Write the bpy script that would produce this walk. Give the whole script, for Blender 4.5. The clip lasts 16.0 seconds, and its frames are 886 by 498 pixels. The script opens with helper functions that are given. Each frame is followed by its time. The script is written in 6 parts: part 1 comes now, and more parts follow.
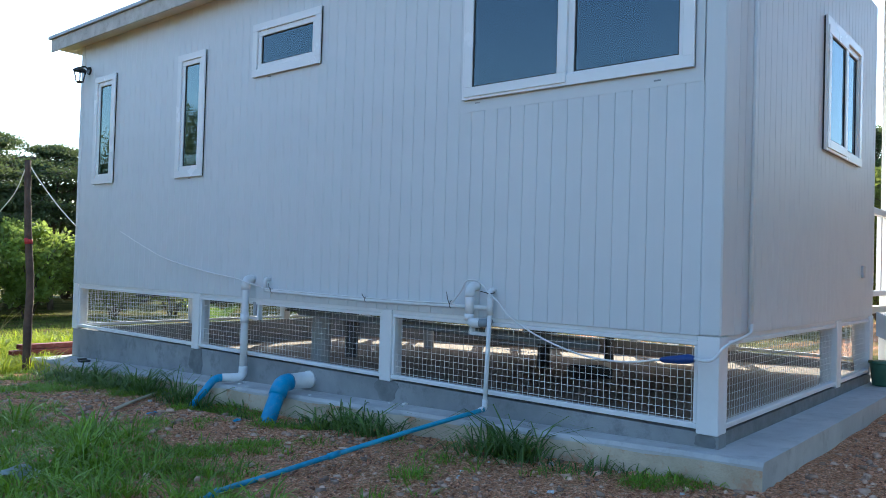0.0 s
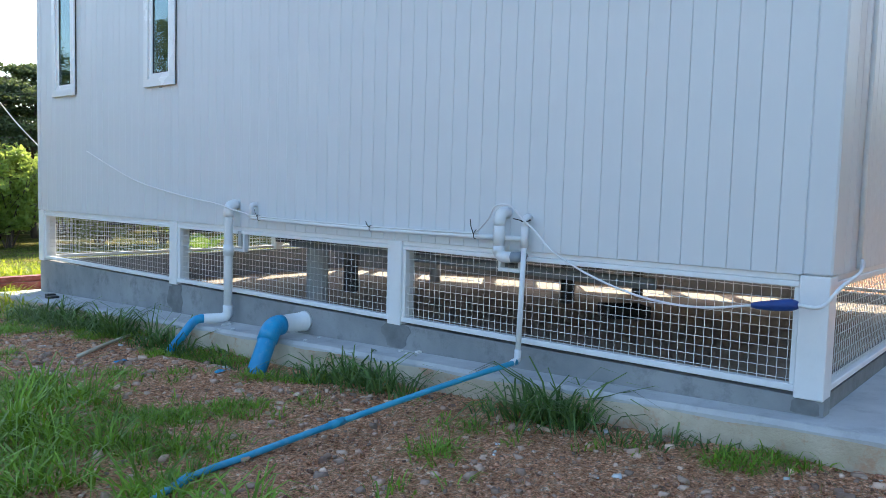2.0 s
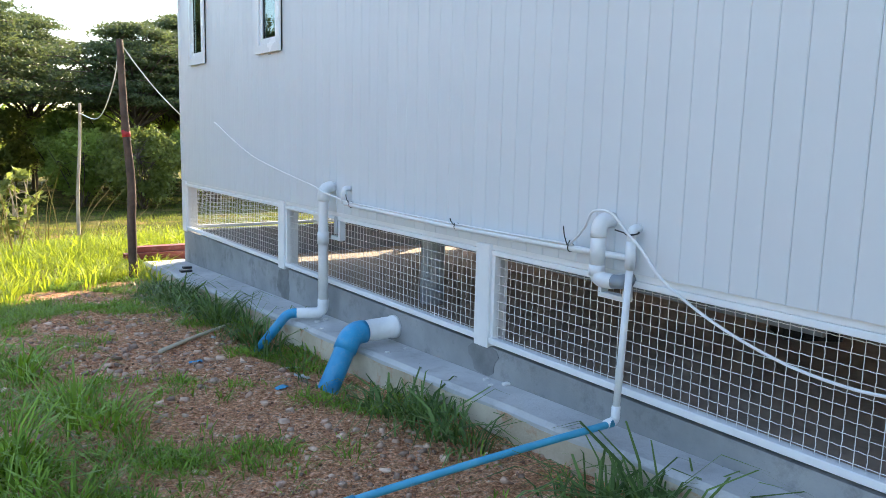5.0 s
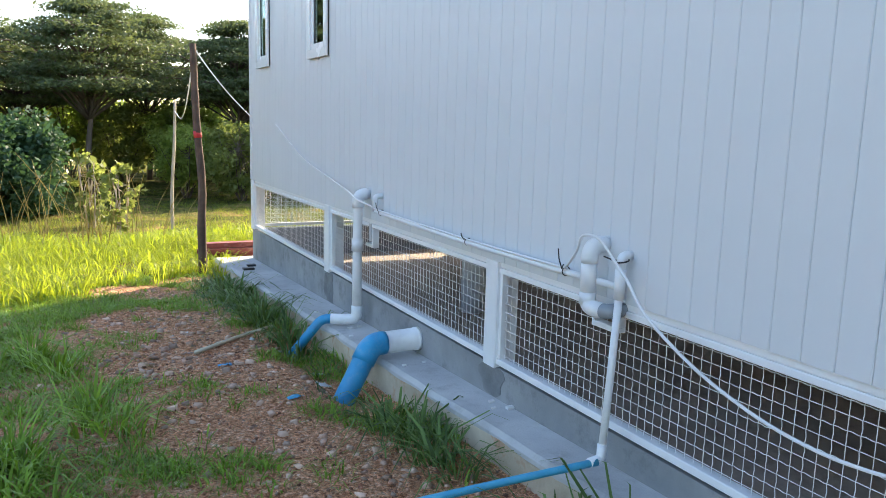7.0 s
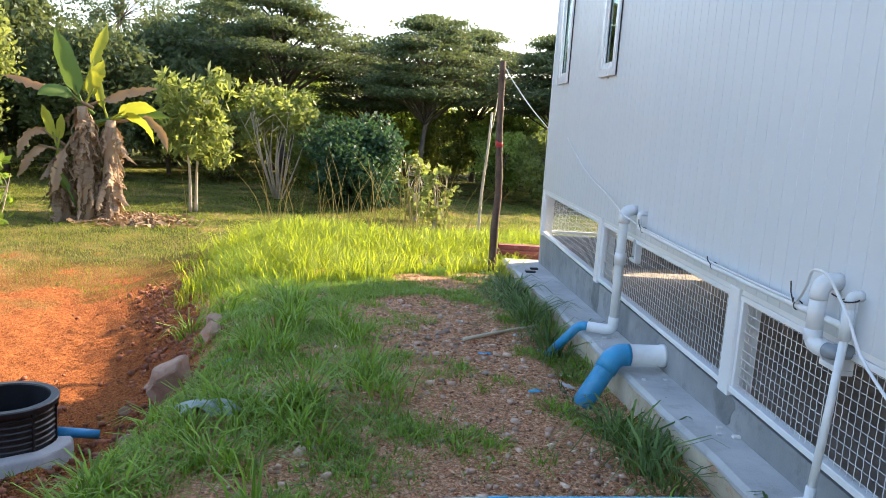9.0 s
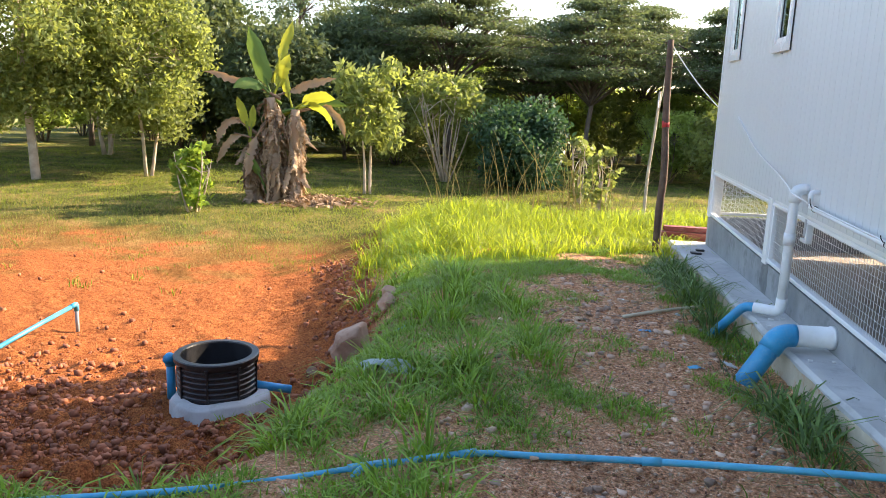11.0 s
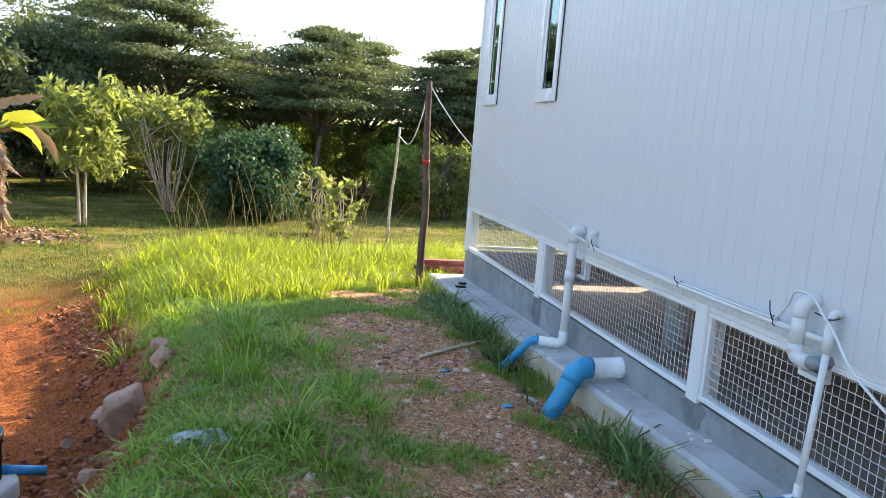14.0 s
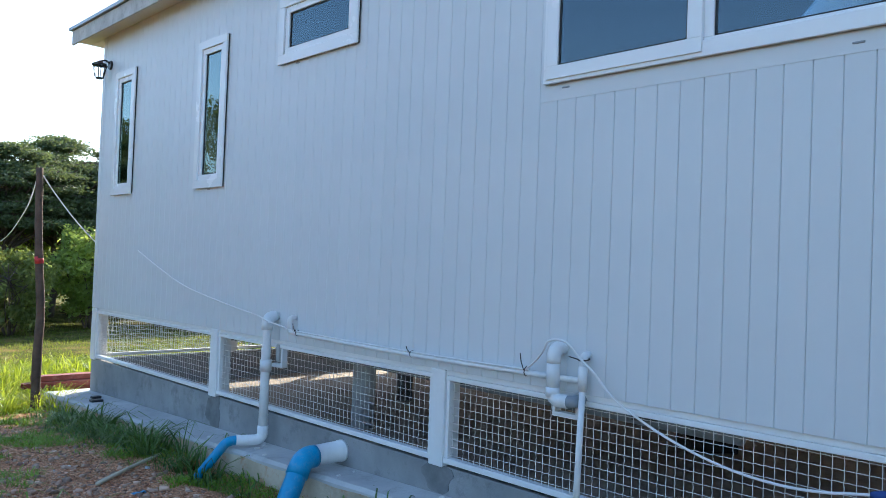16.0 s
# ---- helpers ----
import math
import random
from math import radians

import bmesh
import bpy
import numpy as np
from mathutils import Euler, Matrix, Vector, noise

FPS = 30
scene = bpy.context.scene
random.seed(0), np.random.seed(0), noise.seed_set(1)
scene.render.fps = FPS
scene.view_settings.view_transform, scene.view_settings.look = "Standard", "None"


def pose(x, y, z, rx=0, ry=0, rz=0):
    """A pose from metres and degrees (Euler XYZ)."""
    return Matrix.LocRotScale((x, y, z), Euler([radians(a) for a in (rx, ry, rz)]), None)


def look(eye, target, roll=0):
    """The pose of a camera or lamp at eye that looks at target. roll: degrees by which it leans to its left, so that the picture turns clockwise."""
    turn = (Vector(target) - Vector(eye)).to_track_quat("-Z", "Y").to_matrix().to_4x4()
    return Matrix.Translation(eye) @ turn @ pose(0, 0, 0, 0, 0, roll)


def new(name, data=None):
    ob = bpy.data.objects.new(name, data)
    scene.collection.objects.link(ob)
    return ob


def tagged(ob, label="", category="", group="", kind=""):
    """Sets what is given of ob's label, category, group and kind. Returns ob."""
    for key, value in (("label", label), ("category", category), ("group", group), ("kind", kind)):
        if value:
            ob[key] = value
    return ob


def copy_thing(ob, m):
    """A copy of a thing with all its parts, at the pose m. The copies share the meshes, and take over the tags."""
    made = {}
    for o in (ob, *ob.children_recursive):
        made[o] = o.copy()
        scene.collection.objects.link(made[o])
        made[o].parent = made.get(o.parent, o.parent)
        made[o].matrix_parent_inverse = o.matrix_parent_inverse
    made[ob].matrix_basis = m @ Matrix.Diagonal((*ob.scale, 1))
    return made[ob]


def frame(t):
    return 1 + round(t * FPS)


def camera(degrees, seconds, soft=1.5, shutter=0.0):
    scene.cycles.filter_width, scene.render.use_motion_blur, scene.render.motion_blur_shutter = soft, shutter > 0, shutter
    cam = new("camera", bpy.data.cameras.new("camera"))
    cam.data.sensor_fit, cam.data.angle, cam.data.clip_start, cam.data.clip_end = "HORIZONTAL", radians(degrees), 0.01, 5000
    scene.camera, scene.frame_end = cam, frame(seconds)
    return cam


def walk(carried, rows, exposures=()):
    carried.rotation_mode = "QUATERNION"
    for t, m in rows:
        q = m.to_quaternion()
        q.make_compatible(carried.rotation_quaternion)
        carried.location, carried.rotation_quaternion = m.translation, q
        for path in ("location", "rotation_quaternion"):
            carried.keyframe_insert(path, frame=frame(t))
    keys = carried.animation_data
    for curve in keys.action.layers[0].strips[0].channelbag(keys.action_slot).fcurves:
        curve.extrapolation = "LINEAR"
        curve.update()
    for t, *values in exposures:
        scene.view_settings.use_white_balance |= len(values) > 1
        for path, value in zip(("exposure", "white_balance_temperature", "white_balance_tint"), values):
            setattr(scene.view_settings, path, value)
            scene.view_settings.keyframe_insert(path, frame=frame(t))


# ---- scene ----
cam = camera(60.3, 16.0, 0.6)
PATH = [
    (0, (-3.775, -1.389, 1.146), (-2.25, -0.096, 1.188), 1.7),
    (0.5, (-3.707, -1.166, 1.122), (-2.142, 0.079, 1.111), 1.8),
    (1, (-3.623, -1.006, 1.123), (-2.044, 0.221, 1.062), 1.9),
    (1.5, (-3.437, -0.879, 1.092), (-1.872, 0.362, 0.984), 1.8),
    (2, (-3.204, -0.716, 1.108), (-1.67, 0.559, 0.962), 1.7),
    (2.5, (-3.024, -0.537, 1.105), (-1.53, 0.781, 0.922), 1.7),
    (3, (-2.864, -0.413, 1.107), (-1.43, 0.965, 0.895), 1.6),
    (3.5, (-2.704, -0.375, 1.111), (-1.343, 1.072, 0.877), 1.7),
    (3.7, (-2.606, -0.368, 1.142), (-1.283, 1.113, 0.901), 1.6),
    (5.8, (-2.014, -0.577, 1.334), (-0.928, 1.073, 1.021), 1.3),
    (6, (-1.975, -0.606, 1.327), (-0.892, 1.044, 1.005), 1.2),
    (6.5, (-1.838, -0.647, 1.343), (-0.794, 1.027, 1.014), 1.2),
    (7, (-1.721, -0.597, 1.418), (-0.829, 1.164, 1.098), 1.6),
    (7.5, (-1.639, -0.599, 1.416), (-0.965, 1.259, 1.112), 2.4),
    (8, (-1.542, -0.719, 1.444), (-1.072, 1.2, 1.137), 3.0),
    (8.5, (-1.527, -0.828, 1.444), (-1.239, 1.125, 1.129), 3.4),
    (9, (-1.504, -0.942, 1.473), (-1.387, 1.027, 1.141), 3.7),
    (9.5, (-1.534, -1.017, 1.505), (-1.567, 0.95, 1.147), 3.9),
    (10, (-1.494, -1.075, 1.491), (-1.701, 0.878, 1.113), 3.3),
    (10.2, (-1.489, -1.111, 1.474), (-1.757, 0.833, 1.088), 3.2),
    (12.3, (-1.564, -1.219, 1.491), (-1.88, 0.715, 1.09), 1.8),
    (12.5, (-1.619, -1.215, 1.491), (-1.877, 0.729, 1.099), 2.0),
    (13, (-1.732, -1.209, 1.51), (-1.809, 0.755, 1.137), 2.8),
    (13.5, (-1.887, -1.107, 1.499), (-1.715, 0.857, 1.164), 3.8),
    (14, (-2.054, -0.983, 1.526), (-1.621, 0.948, 1.24), 4.5),
    (14.5, (-2.238, -0.89, 1.497), (-1.519, 0.964, 1.288), 4.6),
    (15, (-2.376, -0.734, 1.439), (-1.393, 1.003, 1.321), 4.0),
    (15.5, (-2.504, -0.561, 1.399), (-1.301, 1.036, 1.37), 3.0),
    (16, (-2.736, -0.498, 1.357), (-1.34, 0.933, 1.401), 2.2),
]
walk(cam, [(t, look(eye, target, roll)) for t, eye, target, roll in PATH], [(0, 1.24, 5520, 4), (1.5, 1.62, 5880, 6), (3.5, 1.80, 6520, 9), (6, 2.0, 6600, 10), (7, 1.90, 6620, 10), (9, 1.95, 6750, 12), (12.5, 2.0, 6900, 13), (14.5, 1.82, 6300, 10), (16, 1.44, 5660, 6)])

# ---- world, sun, exposure ----
SUN_TO = Vector((-0.815, -0.575, -0.55)).normalized()
world = bpy.data.worlds.new("sky")
scene.world = world
world.use_nodes = True
wn = world.node_tree
sky = wn.nodes.new("ShaderNodeTexSky")
sky.sky_type = "NISHITA"
sky.sun_disc = False
sky.sun_elevation = radians(29)
sky.sun_rotation = math.atan2(0.815, 0.575)
sky.air_density, sky.dust_density, sky.ozone_density = 1.0, 1.2, 1.0
wn.nodes["Background"].inputs["Strength"].default_value = 0.15
wn.links.new(sky.outputs["Color"], wn.nodes["Background"].inputs["Color"])
sun_data = bpy.data.lights.new("sun", "SUN")
sun_data.energy, sun_data.angle, sun_data.color = 4.3, radians(0.6), (1.0, 0.84, 0.62)
sun = new("sun", sun_data)
sun.rotation_mode = "QUATERNION"
sun.rotation_quaternion = SUN_TO.to_track_quat("-Z", "Y")

# ---- materials ----
def node_mat(name):
    m = bpy.data.materials.new(name)
    m.use_nodes = True
    return m, m.node_tree.nodes, m.node_tree.links, m.node_tree.nodes["Principled BSDF"]


def ramp(nodes, stops):
    r = nodes.new("ShaderNodeValToRGB")
    while len(r.color_ramp.elements) < len(stops):
        r.color_ramp.elements.new(0.5)
    for e, (p, c) in zip(r.color_ramp.elements, stops):
        e.position, e.color = p, (*c, 1)
    return r


def noise_tex(nodes, links, scale, detail=6, rough=0.6, coord="Object"):
    tc = nodes.new("ShaderNodeTexCoord")
    n = nodes.new("ShaderNodeTexNoise")
    n.inputs["Scale"].default_value, n.inputs["Detail"].default_value, n.inputs["Roughness"].default_value = scale, detail, rough
    links.new(tc.outputs[coord], n.inputs["Vector"])
    return n


def surface(name, c1, c2, scale=4.0, rough=0.6, metal=0.0, bump=0.2, fine=60.0, dirt=None, dirt_amount=0.5, vary=0.0, pieces=0.0):
    """Two-tone paint, stone or plastic: a coarse blotch, a fine grain, bump and worn patches."""
    m, nodes, links, bsdf = node_mat(name)
    n1 = noise_tex(nodes, links, scale)
    n2 = noise_tex(nodes, links, fine, 4, 0.7)
    r = ramp(nodes, [(0.32, c1), (0.68, c2)])
    links.new(n1.outputs["Fac"], r.inputs["Fac"])
    col = r.outputs["Color"]
    if dirt:
        n3 = noise_tex(nodes, links, scale * 2.7, 8, 0.72)
        r3 = ramp(nodes, [(0.52, (0, 0, 0)), (0.72, (dirt_amount,) * 3)])
        links.new(n3.outputs["Fac"], r3.inputs["Fac"])
        mix = nodes.new("ShaderNodeMixRGB")
        mix.inputs["Color2"].default_value = (*dirt, 1)
        links.new(r3.outputs["Color"], mix.inputs["Fac"])
        links.new(col, mix.inputs["Color1"])
        col = mix.outputs["Color"]
    if vary:
        oi = nodes.new("ShaderNodeObjectInfo")
        mr = nodes.new("ShaderNodeMapRange")
        mr.inputs["To Min"].default_value, mr.inputs["To Max"].default_value = 1 - vary, 1 + vary
        links.new(oi.outputs["Random"], mr.inputs["Value"])
        hv = nodes.new("ShaderNodeHueSaturation")
        links.new(mr.outputs["Result"], hv.inputs["Value"])
        links.new(col, hv.inputs["Color"])
        col = hv.outputs["Color"]
    if pieces:
        geo = nodes.new("ShaderNodeNewGeometry")
        mp = nodes.new("ShaderNodeMapRange")
        mp.inputs["To Min"].default_value, mp.inputs["To Max"].default_value = 1 - pieces, 1 + pieces
        links.new(geo.outputs["Random Per Island"], mp.inputs["Value"])
        hp = nodes.new("ShaderNodeHueSaturation")
        links.new(mp.outputs["Result"], hp.inputs["Value"])
        links.new(col, hp.inputs["Color"])
        col = hp.outputs["Color"]
    links.new(col, bsdf.inputs["Base Color"])
    rr = nodes.new("ShaderNodeMapRange")
    rr.inputs["To Min"].default_value, rr.inputs["To Max"].default_value = max(rough - 0.12, 0.03), min(rough + 0.12, 1)
    links.new(n1.outputs["Fac"], rr.inputs["Value"])
    links.new(rr.outputs["Result"], bsdf.inputs["Roughness"])
    bsdf.inputs["Metallic"].default_value = metal
    if bump:
        b = nodes.new("ShaderNodeBump")
        b.inputs["Strength"].default_value, b.inputs["Distance"].default_value = bump, 0.01
        links.new(n2.outputs["Fac"], b.inputs["Height"])
        links.new(b.outputs["Normal"], bsdf.inputs["Normal"])
    return m


def foliage(name, dark, light, through_col, share=0.45, rough=0.5):
    """Leaf: colour varies leaf by leaf; light passes through it."""
    m, nodes, links, bsdf = node_mat(name)
    geo = nodes.new("ShaderNodeNewGeometry")
    n = noise_tex(nodes, links, 0.7, 3, 0.6)
    add = nodes.new("ShaderNodeMath")
    add.operation = "MULTIPLY_ADD"
    add.inputs[1].default_value, add.inputs[2].default_value = 0.55, 0.0
    links.new(geo.outputs["Random Per Island"], add.inputs[0])
    add2 = nodes.new("ShaderNodeMath")
    add2.operation = "MULTIPLY_ADD"
    add2.inputs[1].default_value = 0.5
    links.new(n.outputs["Fac"], add2.inputs[0])
    links.new(add.outputs[0], add2.inputs[2])
    r = ramp(nodes, [(0.15, dark), (0.75, light)])
    links.new(add2.outputs[0], r.inputs["Fac"])
    links.new(r.outputs["Color"], bsdf.inputs["Base Color"])
    bsdf.inputs["Roughness"].default_value = rough
    bsdf.inputs["Specular IOR Level"].default_value = 0.18
    tr = nodes.new("ShaderNodeBsdfTranslucent")
    tr.inputs["Color"].default_value = (*through_col, 1)
    mx = nodes.new("ShaderNodeMixShader")
    mx.inputs["Fac"].default_value = share
    links.new(bsdf.outputs[0], mx.inputs[1])
    links.new(tr.outputs[0], mx.inputs[2])
    links.new(mx.outputs[0], nodes["Material Output"].inputs["Surface"])
    return m


def glass_mat(name, tint, gloss_tint, ior=1.7):
    m, nodes, links, bsdf = node_mat(name)
    nodes.remove(bsdf)
    tp = nodes.new("ShaderNodeBsdfTransparent")
    tp.inputs["Color"].default_value = (*tint, 1)
    gl = nodes.new("ShaderNodeBsdfGlossy")
    gl.inputs["Roughness"].default_value = 0.01
    gl.inputs["Color"].default_value = (*gloss_tint, 1)
    fr = nodes.new("ShaderNodeFresnel")
    fr.inputs["IOR"].default_value = ior
    mx = nodes.new("ShaderNodeMixShader")
    links.new(fr.outputs[0], mx.inputs["Fac"])
    links.new(tp.outputs[0], mx.inputs[1])
    links.new(gl.outputs[0], mx.inputs[2])
    links.new(mx.outputs[0], nodes["Material Output"].inputs["Surface"])
    return m


def ground_mat():
    """Earth, gravel and turf, mixed by the cover laid on the sheet."""
    m, nodes, links, bsdf = node_mat("ground_earth")
    at = nodes.new("ShaderNodeVertexColor")
    at.layer_name = "cover"
    sep = nodes.new("ShaderNodeSeparateColor")
    links.new(at.outputs["Color"], sep.inputs["Color"])
    nb = noise_tex(nodes, links, 1.3, 8, 0.65)
    nf = noise_tex(nodes, links, 34.0, 8, 0.78)
    nv = noise_tex(nodes, links, 90.0, 5, 0.7)
    red = ramp(nodes, [(0.35, (0.12, 0.038, 0.017)), (0.46, (0.32, 0.100, 0.034)), (0.66, (0.45, 0.170, 0.058))])
    links.new(nf.outputs["Fac"], red.inputs["Fac"])
    dirt = ramp(nodes, [(0.34, (0.14, 0.050, 0.027)), (0.43, (0.47, 0.21, 0.106)), (0.55, (0.70, 0.385, 0.225)), (0.64, (0.86, 0.66, 0.49))])
    links.new(nf.outputs["Fac"], dirt.inputs["Fac"])
    turf = ramp(nodes, [(0.30, (0.036, 0.046, 0.012)), (0.5, (0.105, 0.110, 0.030)), (0.72, (0.29, 0.195, 0.08))])
    links.new(nb.outputs["Fac"], turf.inputs["Fac"])

    def blend(fac, a, b):
        mr = nodes.new("ShaderNodeMath")
        mr.operation = "MULTIPLY_ADD"
        mr.inputs[1].default_value, mr.inputs[2].default_value = 2.2, -0.6
        mr.use_clamp = True
        ad = nodes.new("ShaderNodeMath")
        ad.operation = "ADD"
        sb = nodes.new("ShaderNodeMath")
        sb.operation = "MULTIPLY_ADD"
        sb.inputs[1].default_value, sb.inputs[2].default_value = 0.7, -0.35
        links.new(nf.outputs["Fac"], sb.inputs[0])
        links.new(fac, ad.inputs[0])
        links.new(sb.outputs[0], ad.inputs[1])
        links.new(ad.outputs[0], mr.inputs[0])
        mx = nodes.new("ShaderNodeMixRGB")
        links.new(mr.outputs[0], mx.inputs["Fac"])
        links.new(a, mx.inputs["Color1"])
        links.new(b, mx.inputs["Color2"])
        return mx.outputs["Color"]

    c = blend(sep.outputs["Red"], dirt.outputs["Color"], red.outputs["Color"])
    c = blend(sep.outputs["Green"], c, turf.outputs["Color"])
    hv = nodes.new("ShaderNodeHueSaturation")
    mr2 = nodes.new("ShaderNodeMapRange")
    mr2.inputs["From Min"].default_value, mr2.inputs["From Max"].default_value = 0.3, 0.7
    mr2.inputs["To Min"].default_value, mr2.inputs["To Max"].default_value = 0.28, 1.85
    links.new(nv.outputs["Fac"], mr2.inputs["Value"])
    links.new(mr2.outputs["Result"], hv.inputs["Value"])
    links.new(c, hv.inputs["Color"])
    links.new(hv.outputs["Color"], bsdf.inputs["Base Color"])
    bsdf.inputs["Roughness"].default_value = 0.95
    bsdf.inputs["Specular IOR Level"].default_value = 0.05
    ad = nodes.new("ShaderNodeMath")
    ad.operation = "ADD"
    links.new(nf.outputs["Fac"], ad.inputs[0])
    links.new(nv.outputs["Fac"], ad.inputs[1])
    b = nodes.new("ShaderNodeBump")
    b.inputs["Strength"].default_value, b.inputs["Distance"].default_value = 1.0, 0.022
    links.new(ad.outputs[0], b.inputs["Height"])
    links.new(b.outputs["Normal"], bsdf.inputs["Normal"])
    return m


M_SIDING = surface("white_painted_board", (0.62, 0.645, 0.67), (0.68, 0.695, 0.71), 1.1, 0.42, 0, 0.06, 45, (0.60, 0.62, 0.64), 0.35, 0.012)
M_WHITE = surface("white_paint", (0.76, 0.77, 0.78), (0.83, 0.83, 0.84), 2.5, 0.4, 0, 0.08, 70, (0.60, 0.59, 0.57), 0.25)
M_UPVC = surface("white_window_plastic", (0.80, 0.81, 0.82), (0.84, 0.84, 0.85), 3.0, 0.25, 0, 0.0)
M_GASKET_AND_GAP = surface("black_rubber_and_gap", (0.012, 0.012, 0.013), (0.025, 0.025, 0.025), 8, 0.6)
M_GLASS = glass_mat("window_glass", (0.78, 0.98, 0.97), (0.84, 1.0, 1.0), 3.0)
M_GLASS_GREY = glass_mat("grey_glass", (0.66, 0.72, 0.75), (0.66, 0.82, 0.92), 2.2)
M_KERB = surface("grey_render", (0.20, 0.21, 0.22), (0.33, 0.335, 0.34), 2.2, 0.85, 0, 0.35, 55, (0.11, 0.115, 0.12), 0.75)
# damp smears; the end kerb's shade is put into this tone too
M_DAMP_SHADE = surface("damp_and_shade_render", (0.13, 0.135, 0.14), (0.23, 0.235, 0.24), 9, 0.7, 0, 0.3, 55)
M_SLAB = surface("pale_concrete", (0.40, 0.40, 0.40), (0.56, 0.555, 0.54), 2.6, 0.88, 0, 0.45, 70, (0.27, 0.26, 0.245), 0.6)
M_SLAB_EDGE = surface("stained_concrete", (0.42, 0.34, 0.24), (0.66, 0.58, 0.45), 3.2, 0.9, 0, 0.8, 45, (0.45, 0.17, 0.065), 0.9)
M_FLOOR = surface("rough_concrete_floor", (0.36, 0.29, 0.235), (0.48, 0.40, 0.335), 1.8, 0.9, 0, 0.4, 50, (0.2, 0.16, 0.13), 0.6)
M_STUMP = surface("grey_concrete_post", (0.42, 0.43, 0.44), (0.56, 0.56, 0.56), 5, 0.85, 0, 0.3)
M_STEEL = surface("dark_steel_beam", (0.09, 0.09, 0.09), (0.17, 0.165, 0.16), 4, 0.55, 0.3, 0.1)
M_PVC = surface("painted_white_pipe", (0.68, 0.70, 0.72), (0.78, 0.79, 0.80), 7, 0.4, 0, 0.05, 60, (0.55, 0.55, 0.54), 0.3)
M_PVC_DARK = surface("grey_pipe", (0.22, 0.25, 0.28), (0.3, 0.33, 0.36), 7, 0.45)
M_BLUE = surface("blue_pipe", (0.018, 0.24, 0.48), (0.03, 0.33, 0.60), 9, 0.38, 0, 0.05, 60, (0.28, 0.36, 0.42), 0.35)
M_CYAN = surface("pale_blue_pipe", (0.03, 0.28, 0.46), (0.06, 0.37, 0.56), 9, 0.4, 0, 0.05, 60, (0.33, 0.40, 0.42), 0.4)
M_NAVY = surface("navy_plastic", (0.008, 0.035, 0.17), (0.015, 0.06, 0.26), 12, 0.5)
M_WIRE = surface("white_wire", (0.72, 0.72, 0.71), (0.80, 0.80, 0.79), 14, 0.45)
M_CABLE = surface("white_cable", (0.70, 0.71, 0.72), (0.78, 0.78, 0.78), 10, 0.45)
M_BLACK = surface("black_plastic", (0.012, 0.012, 0.013), (0.03, 0.03, 0.032), 10, 0.4, 0, 0.05, 50, (0.12, 0.06, 0.035), 0.45)
M_TIE_SHAFT_SHADE = surface("dark_tie_and_shaft_shade", (0.01, 0.01, 0.012), (0.02, 0.02, 0.025), 10, 0.5)
M_POLE = surface("weathered_dark_wood", (0.075, 0.045, 0.032), (0.16, 0.10, 0.07), 9, 0.9, 0, 0.6, 40)
M_REDSTEEL = surface("red_primer_steel", (0.17, 0.035, 0.03), (0.28, 0.07, 0.055), 6, 0.6, 0.1, 0.15, 50, (0.32, 0.24, 0.20), 0.5)
M_REDPAINT = surface("red_paint", (0.45, 0.02, 0.025), (0.55, 0.04, 0.04), 12, 0.6)
M_STICK = surface("pale_stick", (0.48, 0.40, 0.28), (0.62, 0.54, 0.40), 12, 0.8, 0, 0.2)
M_STONE = surface("earthy_stone", (0.34, 0.19, 0.125), (0.64, 0.45, 0.33), 9, 0.95, 0, 0.4, 60, None, 0, 0, 0.5)
M_ROCK = surface("brown_rock", (0.28, 0.16, 0.105), (0.52, 0.34, 0.245), 5, 0.95, 0, 0.6, 40, (0.24, 0.10, 0.05), 0.6)
M_CLOD = surface("red_clod", (0.20, 0.066, 0.033), (0.40, 0.150, 0.075), 8, 0.97, 0, 0.6, 50, None, 0, 0, 0.3)
M_PALE = surface("pale_chip", (0.55, 0.54, 0.52), (0.75, 0.74, 0.72), 6, 0.9, 0, 0.3, 60, None, 0, 0, 0.2)
M_BARK = surface("grey_brown_bark", (0.075, 0.055, 0.042), (0.17, 0.13, 0.10), 3, 0.95, 0, 0.7, 25)
M_BARK_PALE = surface("pale_bark", (0.34, 0.27, 0.20), (0.56, 0.46, 0.36), 5, 0.95, 0, 0.5, 30)
M_DRY = foliage("dry_leaf", (0.085, 0.055, 0.036), (0.42, 0.30, 0.20), (0.34, 0.20, 0.09), 0.20, 0.95)
M_LEAF_DARK = foliage("dark_tree_leaf", (0.034, 0.056, 0.036), (0.12, 0.155, 0.072), (0.22, 0.27, 0.085), 0.28)
M_LEAF_BUSH = foliage("blue_green_leaf", (0.022, 0.050, 0.030), (0.065, 0.12, 0.065), (0.10, 0.20, 0.06), 0.25)
M_LEAF_MID = foliage("green_leaf", (0.020, 0.042, 0.014), (0.25, 0.33, 0.095), (0.58, 0.70, 0.14), 0.48)
M_LEAF_OLIVE = foliage("olive_leaf", (0.036, 0.055, 0.018), (0.21, 0.245, 0.09), (0.42, 0.48, 0.10), 0.42)
M_LEAF_BRIGHT = foliage("bright_leaf", (0.06, 0.11, 0.02), (0.15, 0.23, 0.04), (0.34, 0.46, 0.05), 0.45)
M_BANANA = foliage("banana_leaf", (0.07, 0.13, 0.035), (0.14, 0.21, 0.055), (0.20, 0.30, 0.05), 0.32, 0.5)
